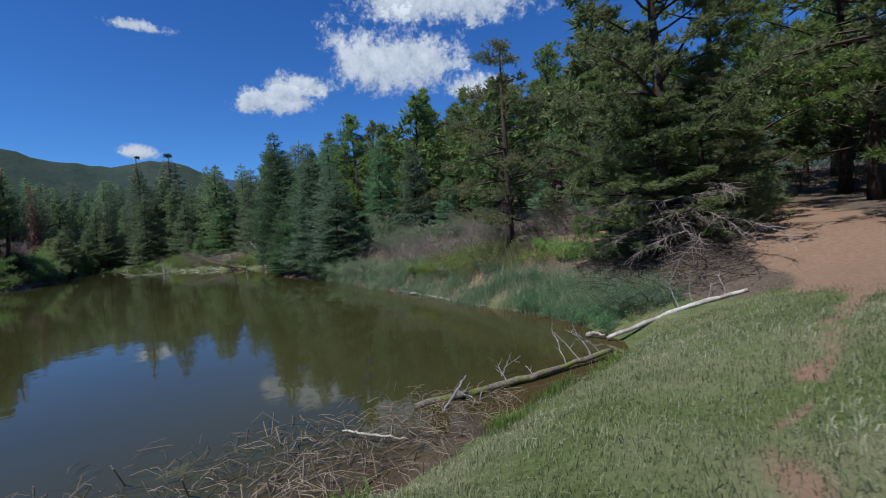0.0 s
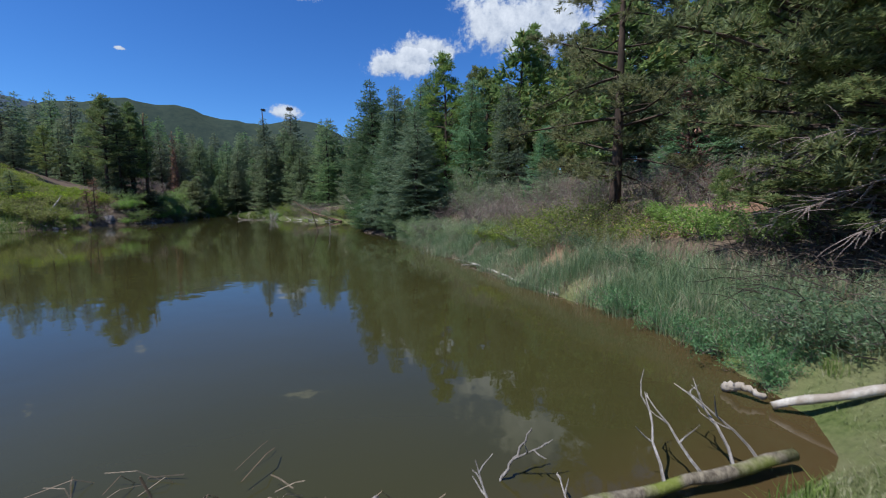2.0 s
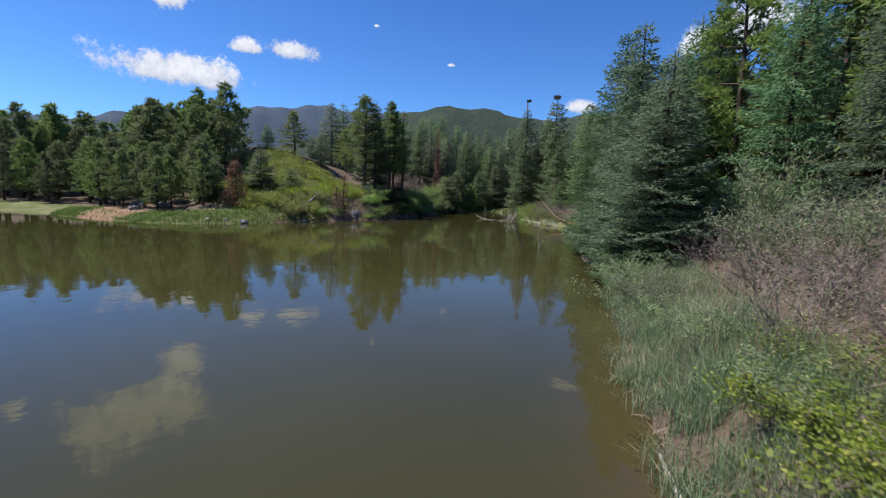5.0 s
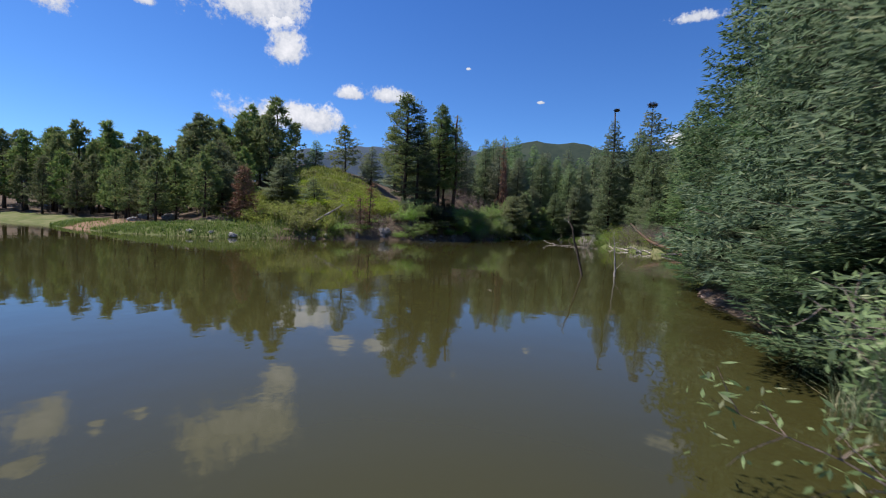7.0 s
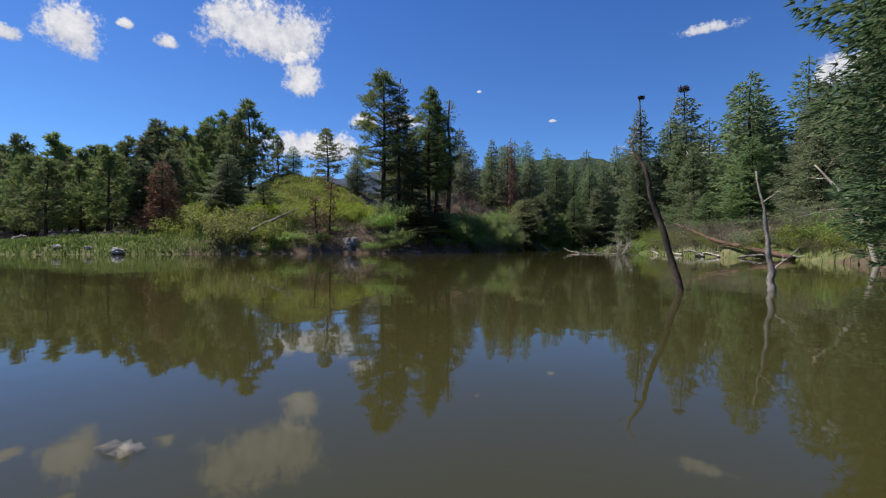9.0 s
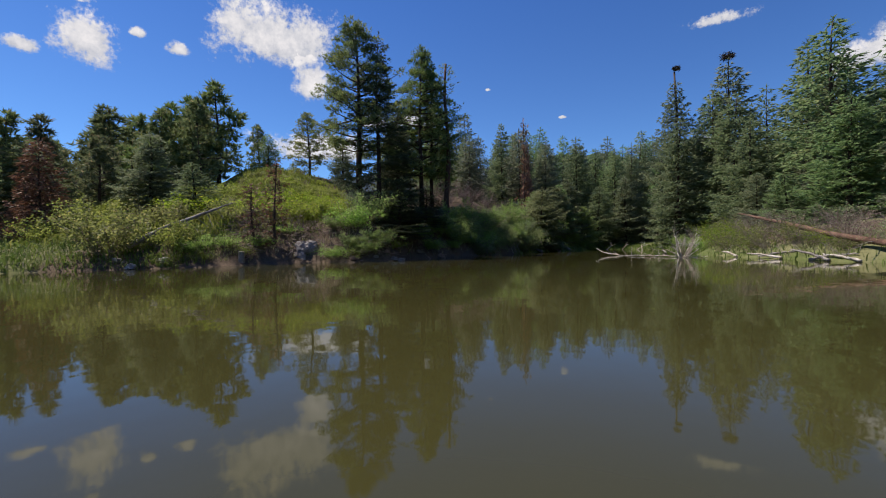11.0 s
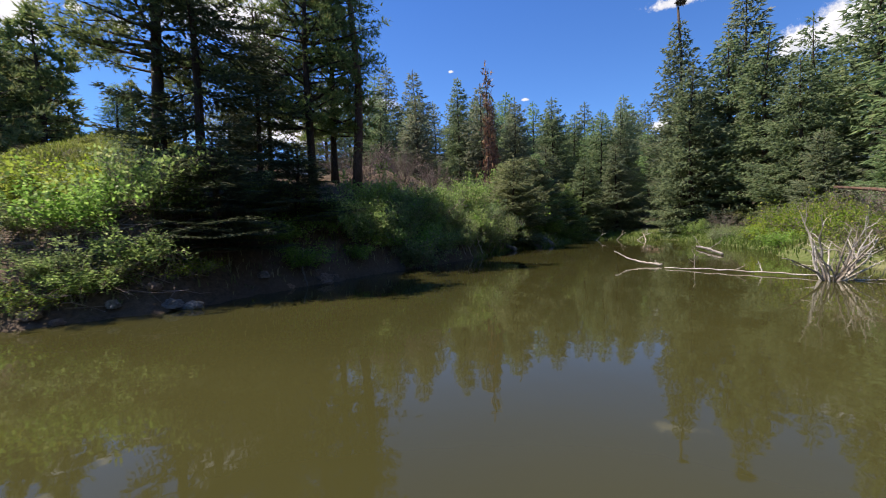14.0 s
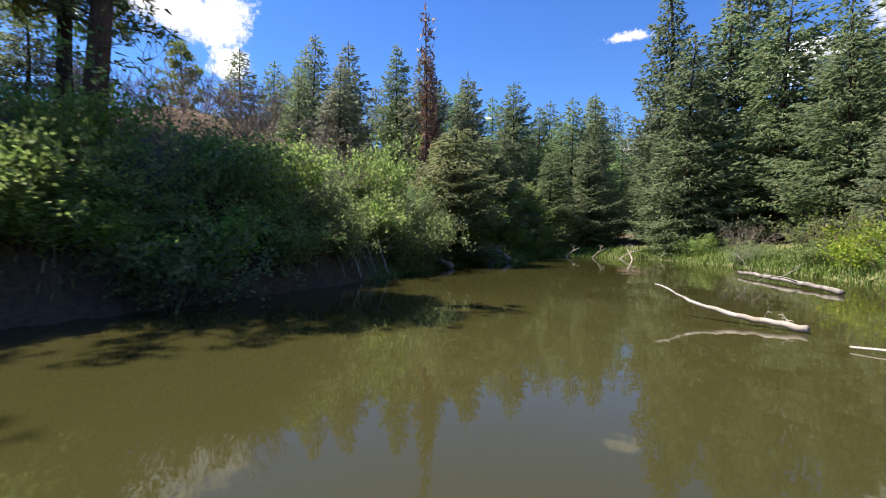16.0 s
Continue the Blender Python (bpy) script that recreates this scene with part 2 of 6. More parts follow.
PINE = leaf_material("pine needles", (0.110, 0.158, 0.056), (0.290, 0.345, 0.120), (0.38, 0.33, 0.13), 0.46)
PINE_OLIVE = leaf_material("olive pine needles", (0.120, 0.158, 0.048), (0.330, 0.365, 0.125), (0.40, 0.37, 0.15), 0.48)
FARPINE = leaf_material("dark pine needles", (0.095, 0.142, 0.056), (0.245, 0.295, 0.108), (0.38, 0.32, 0.14), 0.4)
SPRUCE = leaf_material("green spruce needles", (0.110, 0.168, 0.080), (0.275, 0.352, 0.168), (0.34, 0.36, 0.18), 0.5)
BLUE = leaf_material("blue spruce needles", (0.100, 0.172, 0.094), (0.270, 0.385, 0.210), (0.40, 0.45, 0.26), 0.45)
DARKFIR = leaf_material("dark fir needles", (0.054, 0.083, 0.037), (0.129, 0.167, 0.074), (0.175, 0.173, 0.077), 0.3)
GREYFIR = leaf_material("grey green fir needles", (0.135, 0.178, 0.100), (0.315, 0.362, 0.205), (0.40, 0.37, 0.22), 0.5)
FIR = leaf_material("fir needles", (0.060, 0.105, 0.050), (0.165, 0.235, 0.115), (0.26, 0.27, 0.14), 0.4)
YOUNG = leaf_material("light spruce needles", (0.155, 0.205, 0.075), (0.355, 0.420, 0.165), (0.42, 0.42, 0.19), 0.5)
RUST = leaf_material("dead rust needles", (0.135, 0.072, 0.053), (0.330, 0.174, 0.120), (0.375, 0.232, 0.165), 0.15)
OAK = leaf_material("fresh yellow green leaves", (0.135, 0.180, 0.030), (0.350, 0.405, 0.085), (0.48, 0.44, 0.12), 0.55)
LEAF = leaf_material("green shrub leaves", (0.130, 0.220, 0.050), (0.355, 0.475, 0.145), (0.48, 0.52, 0.21), 0.6)
SAGE = leaf_material("grey green willow leaves", (0.150, 0.195, 0.092), (0.330, 0.395, 0.210), (0.44, 0.44, 0.28), 0.5)
OLIVE = leaf_material("small olive leaves", (0.095, 0.145, 0.028), (0.270, 0.315, 0.070), (0.42, 0.38, 0.12), 0.45)
JUNIPER = leaf_material("feathery green tamarisk sprays", (0.080, 0.150, 0.066), (0.175, 0.285, 0.130), (0.24, 0.31, 0.16), 0.38)
BARK = bark_material("pine bark", (0.035, 0.026, 0.020), (0.13, 0.085, 0.06))
RED_BARK = bark_material("red brown bark", (0.08, 0.045, 0.032), (0.22, 0.13, 0.09))
GREY_WOOD = bark_material("weathered grey wood", (0.15, 0.13, 0.115), (0.42, 0.38, 0.34), 8.0, 0.4)
PALE_WOOD = bark_material("sun bleached wood", (0.34, 0.30, 0.25), (0.62, 0.57, 0.50), 7.0, 0.3, patch=(0.26, 0.21, 0.16))
MOSSY = bark_material("mossy wet log", (0.07, 0.055, 0.04), (0.26, 0.22, 0.16), 5.0, 0.5, patch=(0.14, 0.17, 0.02))
TWIG = bark_material("bare reddish twigs", (0.17, 0.125, 0.105), (0.36, 0.29, 0.25), 9.0, 0.5)
DARK_TWIG = bark_material("dark wet twigs and shaded brush", (0.05, 0.038, 0.03), (0.15, 0.11, 0.085), 9.0, 0.5)
STRAW = blade_material("dead reed straw", [(0.0, (0.09, 0.06, 0.038)), (0.45, (0.19, 0.135, 0.088)), (0.75, (0.29, 0.22, 0.15)), (1.0, (0.42, 0.34, 0.25))], 0.1)
GRASS = blade_material("dam grass", [(0.0, (0.07, 0.10, 0.03)), (0.3, (0.15, 0.18, 0.065)), (0.55, (0.26, 0.27, 0.13)), (0.8, (0.40, 0.38, 0.24)), (1.0, (0.54, 0.50, 0.36))])
LUSH = blade_material("lush wet grass", [(0.0, (0.055, 0.10, 0.02)), (0.5, (0.125, 0.19, 0.04)), (0.8, (0.21, 0.27, 0.07)), (1.0, (0.32, 0.30, 0.14))])
REED = blade_material("reeds", [(0.0, (0.075, 0.14, 0.06)), (0.35, (0.165, 0.245, 0.12)), (0.62, (0.26, 0.31, 0.17)), (0.8, (0.42, 0.37, 0.25)), (1.0, (0.52, 0.44, 0.30))])
MEADOW = blade_material("yellow green meadow", [(0.0, (0.10, 0.14, 0.02)), (0.5, (0.22, 0.26, 0.05)), (1.0, (0.38, 0.36, 0.12))])
STONE = stone_material("grey granite", (0.17, 0.155, 0.145), (0.42, 0.39, 0.37))
PALE_STONE = stone_material("pale stone", (0.34, 0.31, 0.28), (0.62, 0.58, 0.54))
RED_STONE = stone_material("reddish sandstone", (0.22, 0.14, 0.10), (0.42, 0.30, 0.23))
GROUND, WATER = ground_material(), water_material()
# distance haze is painted into this ridge's base colours
HILL_HAZE = hill_material("far ridge with haze in its blue", (0.048, 0.068, 0.094), (0.080, 0.098, 0.120))
HILL_GREEN = hill_material("wooded green hill", (0.032, 0.046, 0.038), (0.056, 0.070, 0.050))

# ---- the lie of the land ----
SHORE = [(6.1, 9.2), (7.1, 10.8), (7.7, 12.2), (8.8, 14.15), (9.8, 16.3), (9.1, 18.25), (7.6, 20.4), (5.2, 22.4), (2.2, 24.6), (-0.4, 27.0),
         (-3.6, 29.4), (-7.6, 33.0), (-10.8, 36.0), (-13.6, 38.2), (-17.5, 40.2), (-21.5, 42.8), (-22.0, 44.0), (-27.0, 49.0), (-34.0, 55.5), (-40.0, 58.6),
         (-44.5, 57.6), (-50.5, 58.6), (-57.0, 60.6), (-63.0, 65.0), (-71.0, 69.6), (-79.0, 71.6), (-84.0, 69.5), (-84.5, 66.5), (-76.0, 58.6),
         (-73.0, 54.4), (-69.0, 51.2), (-65.0, 48.4), (-61.2, 44.6), (-57.6, 41.4), (-54.4, 38.8), (-53.2, 36.4), (-53.6, 34.4), (-51.6, 31.2),
         (-49.6, 28.6), (-48.6, 25.0), (-46.6, 21.4), (-46.0, 17.0), (-47.5, 12.0), (-53.0, 6.0), (-62.0, -1.5), (-72.0, -14.0), (-70.0, -40.0), (-30.0, -48.0),
         (-10.0, -30.0), (-4.0, -12.0), (0.0, -2.0), (2.6, 4.0), (4.4, 7.0)]
# x, y, height of the bank, its run, slope behind it
BANKS = [(9, 3, 1.5, 3.2, 0.0), (14, 14, 1.9, 3.4, 0.03), (18, 22, 2.2, 4.0, 0.10), (4, 30, 1.7, 3.5, 0.20), (-8, 40, 1.6, 3.5, 0.18), (-2, 55, 1.7, 3.5, 0.22),
         (-19, 47, 1.2, 2.6, 0.16), (-36, 62, 1.4, 3.0, 0.11), (-48, 64, 1.2, 3.5, 0.11), (-66, 74, 0.7, 4.0, 0.08), (-86, 72, 0.6, 5.0, 0.07),
         (-78, 54, 2.8, 3.2, 0.12), (-70, 46.5, 5.4, 3.6, 0.14), (-66, 46, 3.9, 3.0, 0.10), (-60, 38, 3.9, 3.0, 0.08), (-56, 32, 2.4, 3.2, 0.15), (-53, 26, 1.0, 3.2, 0.22),
         (-52, 20, 0.6, 4.0, 0.13), (-64, 27, 1.2, 4.0, 0.26), (-74, 29, 1.3, 4.0, 0.29), (-86, 28, 1.3, 4.0, 0.33), (-74, 38, 2.6, 4.0, 0.15), (-61, 33.5, 2.4, 3.2, 0.03), (-65, 32, 2.4, 3.2, 0.08), (-74, 17, 0.8, 4.0, 0.10), (-54, 12, 0.6, 4.0, 0.05), (-64, 2, 0.6, 4.0, 0.03), (-78, -10, 0.8, 4.0, 0.03), (-30, -55, 1.0, 4.0, 0.03), (0, -15, 1.5, 3.0, 0.0)]
SHORE_XY = np.array(SHORE, float)


def shore_gap(x, y):
    """Metres from the waterline, more than 0 on land."""
    x, y = np.asarray(x, float), np.asarray(y, float)
    best, inside = np.full(x.shape, 1e9), np.zeros(x.shape, bool)
    for (ax, ay), (bx, by) in zip(SHORE_XY, np.roll(SHORE_XY, -1, 0)):
        dx, dy = bx - ax, by - ay
        u = np.clip(((x - ax) * dx + (y - ay) * dy) / (dx * dx + dy * dy), 0, 1)
        best = np.minimum(best, np.hypot(x - ax - u * dx, y - ay - u * dy))
        cross = (ay > y) != (by > y)
        inside ^= cross & (x < ax + (y - ay) * dx / np.where(dy == 0, 1e-9, dy))
    return np.where(inside, -best, best)


def ripple(x, y):
    """A smooth unevenness between about -1 and 1."""
    return (np.sin(0.9 * x + 1.3 * np.sin(0.5 * y)) * np.cos(0.8 * y - 0.7 * np.sin(0.43 * x)) + 0.5 * np.sin(2.3 * x + 1.1 * y) * np.cos(1.9 * y - 0.8 * x)) / 1.5


def land(x, y):
    """Height of the ground in metres over the water."""
    x, y = np.asarray(x, float), np.asarray(y, float)
    gap = shore_gap(x, y) + 0.25 * ripple(1.7 * x, 1.7 * y)
    top = run = slope = weight = 0
    for bx, by, h, l, s in BANKS:
        w = 1 / ((x - bx) ** 2 + (y - by) ** 2 + 6) ** 2
        top, run, slope, weight = top + w * h, run + w * l, slope + w * s, weight + w
    top, run, slope = top / weight, run / weight, slope / weight
    out = np.maximum(gap, 0)
    up = top * (1 - np.exp(-out / run * 1.4)) + slope * 55 * np.tanh(out / 55) + 0.10 * ripple(x, y) * np.minimum(out / 3, 1)
    return np.where(gap > 0, up, np.maximum(0.3 * gap, -1.6))

# ---- meshes ----
def mesh_of(name, verts, faces, mat, smooth=False):
    """A mesh from arrays: verts (n, 3) and faces (m, 3 or 4)."""
    verts, faces = np.asarray(verts, np.float32), np.asarray(faces, np.int32)
    me = bpy.data.meshes.new(name)
    count, sides = faces.shape
    me.vertices.add(len(verts))
    me.vertices.foreach_set("co", verts.ravel())
    me.loops.add(count * sides)
    me.loops.foreach_set("vertex_index", faces.ravel())
    me.polygons.add(count)
    me.polygons.foreach_set("loop_start", np.arange(0, count * sides, sides, dtype=np.int32))
    me.polygons.foreach_set("use_smooth", np.full(count, smooth))
    me.materials.append(mat)
    me.update(calc_edges=True)
    me.validate()
    return me


def part(name, pieces, mat, parent=None, label="", smooth=False, kind=""):
    """Joins pieces (pairs of verts and faces) into ONE mesh object under parent."""
    vs, fs, n = [], [], 0
    for v, f in pieces:
        v, f = np.asarray(v, float), np.asarray(f, int)
        if f.shape[1] == 4:
            f = np.concatenate([f[:, [0, 1, 2]], f[:, [0, 2, 3]]])
        vs.append(v), fs.append(f + n)
        n += len(v)
    ob = new(name, mesh_of(name, np.concatenate(vs), np.concatenate(fs), mat, smooth))
    if parent:
        ob.parent = parent
    return tagged(ob, label, kind=kind)


def unit(v):
    return v / np.maximum(np.linalg.norm(v, axis=-1, keepdims=True), 1e-9)


def tube(points, radii, sides=5):
    """A tapering round bar along points, closed at its ends."""
    p, r = np.asarray(points, float), np.broadcast_to(np.asarray(radii, float), len(points))
    ahead = unit(np.gradient(p, axis=0))
    ref = np.array([0, 0, 1.0]) if abs(ahead[:, 2].mean()) < 0.8 else np.array([1.0, 0, 0])
    a = unit(np.cross(ahead, ref))
    b = np.cross(ahead, a)
    w = np.linspace(0, 2 * np.pi, sides, endpoint=False)
    v = p[:, None] + r[:, None, None] * (np.cos(w)[None, :, None] * a[:, None] + np.sin(w)[None, :, None] * b[:, None])
    k = len(p)
    i, j = np.meshgrid(np.arange(k - 1), np.arange(sides), indexing="ij")
    n = (j + 1) % sides
    f = np.stack([i * sides + j, i * sides + n, (i + 1) * sides + n, (i + 1) * sides + j], -1).reshape(-1, 4)
    v = np.concatenate([v.reshape(-1, 3), p[:1], p[-1:]])
    lo = np.stack([np.full(sides, k * sides), np.arange(sides)[::-1], (np.arange(sides)[::-1] + sides - 1) % sides], -1)
    hi = np.stack([np.full(sides, k * sides + 1), (k - 1) * sides + np.arange(sides), (k - 1) * sides + (np.arange(sides) + 1) % sides], -1)
    tri = np.concatenate([f[:, [0, 1, 2]], f[:, [0, 2, 3]], lo, hi])
    return v, tri


def blades(rng, at, ahead, length, width, spread, each, needle=False, level=0.0):
    """Narrow needles or leaves: `each` of them from every point, fanned round its direction; level: how far they lie in one plane with the bough."""
    n = len(at)
    at, ahead = np.repeat(at, each, 0), np.repeat(ahead, each, 0)
    length = np.repeat(np.broadcast_to(length, n), each) * rng.uniform(0.7, 1.2, n * each)
    d = unit(ahead + spread * rng.normal(size=at.shape))
    side = unit(np.cross(d, rng.normal(size=at.shape) * (1 - 0.6 * level) + np.array([0, 0, 2.0 * level]))) * (np.broadcast_to(width, n).repeat(each) * rng.uniform(0.7, 1.2, n * each))[:, None] / 2
    if needle:
        v = np.stack([at - side, at + d * length[:, None], at + side], 1).reshape(-1, 3)
        return v, np.arange(3 * n * each).reshape(-1, 3)
    mid = at + d * length[:, None] * 0.45
    v = np.stack([at, mid - side, at + d * length[:, None], mid + side], 1).reshape(-1, 3)
    k = np.arange(n * each)[:, None] * 4
    return v, np.concatenate([k + [0, 1, 2], k + [0, 2, 3]])


def wander(rng, start, way, length, steps, bend=0.25, sag=0.0):
    """A crooked line from start."""
    pts, d = [np.array(start, float)], unit(np.array(way, float))
    for k in range(steps):
        d = unit(d + bend * rng.normal(size=3) / math.sqrt(steps) + np.array([0, 0, -sag / steps]))
        pts.append(pts[-1] + d * length / steps)
    return np.array(pts)


# ---- plants, built once at a size of their own ----
def spruce(seed, height=12.0, radius=2.6, step=0.26, gap=0.42, each=3, size=0.3, mat=SPRUCE, bare=0.04, thin=0.0, slim=0.34, lite=False, full=0.0, name="spruce_tree"):
    rng = np.random.default_rng(seed)
    tree = new(name)
    zs = np.linspace(0, height, 14)
    lean = np.stack([0.12 * np.sin(zs * 0.5 + seed), 0.12 * np.cos(zs * 0.4 + seed), zs], -1)
    lean[:, :2] *= zs[:, None] / height
    trunk_r = 0.014 * height
    part("trunk", [tube(lean, np.interp(zs, [0, 0.6, height], [trunk_r * 1.35, trunk_r, 0.015]), 8)], BARK, tree, smooth=True)
    twigs, at, ahead, sizes = [], [], [], []
    z = bare * height + 0.15
    while z < height * 0.985:
        u = z / height
        reach = radius * ((1 - full) * (1 - u) ** 0.8 + full * min(1, (1 - u) / 0.62) ** 0.72) * (0.62 + 0.38 * min(1, (u + 0.02) / 0.12)) * (1 + 0.12 * math.sin(7 * u + seed)) + 0.14
        count = int(5.5 + 3 * (1 - u))
        turn = rng.uniform(0, 6.28)
        for k in range(count):
            if rng.uniform() < thin:
                continue
            a = turn + 6.283 * k / count + rng.normal() * 0.22
            far = reach * rng.uniform(0.58, 1.14)
            frond = rng.uniform(0.34, 0.54)
            out = np.array([math.cos(a), math.sin(a), 0])
            s = np.linspace(0, 1, 5)
            rise = (0.45 * u - 0.22) * far * s + 0.10 * far * s ** 2.5 - 0.10 * far * np.sin(np.pi * s)
            x0 = np.array([np.interp(z, zs, lean[:, 0]), np.interp(z, zs, lean[:, 1]), z + rng.normal() * 0.08])
            line = x0 + out * (far * s)[:, None] + np.array([0, 0, 1.0]) * rise[:, None]
            if far > (0.9 if lite else 0.4):
                twigs.append(tube(line[::2] if lite else line, np.linspace(0.022, 0.006, 3 if lite else 5) * (0.6 + far / 2.5), 3))
            side = np.array([-out[1], out[0], 0])
            q = np.arange(0.12 * far + 0.08, far, step)
            for d in np.append(q, far):
                f = d / far
                c = np.array([np.interp(f, s, line[:, i]) for i in range(3)])
                half = frond * far * (1 - f) ** 0.55 * min(1, f * 3) + 0.10
                for e in np.arange(-half, half + 1e-6, step * 0.95) if half > step * 0.5 else [0.0]:
                    at.append(c + side * e + np.array([0, 0, -0.25 * abs(e) + rng.normal() * 0.05]) + out * abs(e) * 0.45)
                    ahead.append(out * 0.8 + side * np.sign(e) * 0.6 + np.array([0, 0, -0.15]))
                    sizes.append(size * rng.uniform(0.8, 1.2))
        z += gap * rng.uniform(0.75, 1.25) * (0.6 + 0.5 * (1 - u))
    top = np.repeat(lean[-1:], 5, 0) - np.array([[0, 0, 0.12 * i] for i in range(5)])
    at, ahead = np.concatenate([np.array(at), top]), np.concatenate([np.array(ahead), np.tile([0, 0, 1.0], (5, 1))])
    sizes = np.append(sizes, [size * 0.8] * 5)
    part("branchwork", twigs, BARK, tree, kind="stuff")
    part("crown", [blades(rng, at, unit(ahead), sizes, sizes * slim, 0.42, each, True, 0.35)], mat, tree)
    return tree


def pine(seed, height=13.0, radius=3.2, per_metre=4.6, clumps=4, tufts=9, each=6, size=0.27, mat=PINE, bare=0.28, thin=0.0, flat=0.0, bark=None, slim=0.30, lite=False, tight=1.0, name="pine_tree"):
    rng = np.random.default_rng(seed)
    tree = new(name)
    zs = np.linspace(0, height, 12)
    bow = np.stack([0.25 * np.sin(zs * 0.33 + seed), 0.25 * np.cos(zs * 0.27 + 2 * seed), zs], -1)
    bow[:, :2] *= (zs / height)[:, None]
    r0 = 0.0165 * height
    part("trunk", [tube(bow, np.interp(zs, [0, 0.8, height * 0.7, height], [r0 * 1.3, r0, r0 * 0.45, 0.03]), 9)], bark or BARK, tree, smooth=True)
    limbs, at, ahead = [], [], []
    n = int(per_metre * height * (1 - bare))
    for k in range(n):
        u = bare + (1 - bare) * (k + rng.uniform()) / n
        z = u * height
        f = (u - bare) / (1 - bare)
        shape = (0.62 + 0.5 * math.sin(math.pi * min(1, f * 1.25) ** 0.8)) * (1 - f ** 2.6) + 0.10
        far = radius * shape * rng.uniform(0.5, 1.08)
        a = 2.4 * k + rng.normal() * 0.5
        out = np.array([math.cos(a), math.sin(a), (0.55 * f - 0.05) * (1 - flat) + rng.normal() * 0.10])
        x0 = np.array([np.interp(z, zs, bow[:, 0]), np.interp(z, zs, bow[:, 1]), z])
        line = wander(rng, x0, out, far, 5, 0.22, -0.35 * (1 - flat) + 0.15)
        limbs.append(tube(line[::2] if lite else line, np.linspace(0.05, 0.012, 3 if lite else 6) * (0.5 + far / radius) * height / 13, 3 if lite else 4))
        if rng.uniform() < thin:
            continue
        for c in range(max(2, int(round(clumps * (0.5 + 0.6 * far / radius))))):
            g = 1 - 0.68 * c / max(1, clumps) * rng.uniform(0.7, 1.1)
            mid = np.array([np.interp(g, np.linspace(0, 1, 6), line[:, i]) for i in range(3)])
            off = rng.normal(size=3) * np.array([0.42, 0.42, 0.16]) * (0.5 + 0.5 * far / radius) * (1 if c else 0.3)
            if not lite:
                limbs.append(tube(np.array([mid, mid + off * 0.6 + [0, 0, 0.03], mid + off]), [0.014, 0.010, 0.006], 3))
            d = unit(rng.normal(size=(tufts, 3)) + np.array([0, 0, 0.55]) + 0.5 * unit(out))
            at.append(mid + off + d * rng.uniform(0.05, 0.5, (tufts, 1)) * np.array([1.1, 1.1, 0.6]) * tight)
            ahead.append(unit(d + 0.4 * unit(out) + np.array([0, 0, 0.25])))
    part("branchwork", limbs, BARK, tree, kind="stuff")
    at, ahead = np.concatenate(at), np.concatenate(ahead)
    part("crown", [blades(rng, at, ahead, size, size * slim, 0.6, each, True)], mat, tree)
    return tree


def dead_tree(seed, height=10.0, branches=46, reach=1.3, needles=0, mat=RUST, bark=None, name="dead_tree", lean=0.0):
    rng = np.random.default_rng(seed)
    tree = new(name)
    zs = np.linspace(0, height, 10)
    bow = np.stack([lean * zs + 0.1 * np.sin(zs * 0.6 + seed), 0.1 * np.cos(zs * 0.5 + seed), zs], -1)
    part("trunk", [tube(bow, np.interp(zs, [0, height * 0.8, height], [0.014 * height, 0.006 * height, max(0.02, 0.005 * height)]), 7)], bark or RED_BARK, tree, smooth=True)
    limbs, at, ahead = [], [], []
    for k in range(branches):
        u = 0.12 + 0.86 * (k + rng.uniform()) / branches
        a = rng.uniform(0, 6.28)
        out = np.array([math.cos(a), math.sin(a), -0.25 + 0.6 * u])
        far = reach * (1.05 - u) ** 0.7 * rng.uniform(0.3, 1.1) + 0.1
        x0 = [np.interp(u * height, zs, bow[:, 0]), np.interp(u * height, zs, bow[:, 1]), u * height]
        line = wander(rng, x0, out, far, 4, 0.4, 0.1)
        limbs.append(tube(line, np.linspace(0.022, 0.006, 5), 3))
        for i in (2, 3, 4):
            d = unit(out + rng.normal(size=3) * 0.8)
            limbs.append(tube(wander(rng, line[i], d, far * 0.35, 2, 0.4), [0.010, 0.007, 0.004], 3))
            for _ in range(needles):
                at.append(line[i] + rng.normal(size=3) * 0.14), ahead.append(unit(out + rng.normal(size=3) * 0.6))
    part("branchwork", limbs, bark or RED_BARK, tree, kind="stuff")
    if needles:
        part("crown", [blades(rng, np.array(at), np.array(ahead), 0.26, 0.075, 0.5, 3, True)], mat, tree)
    return tree


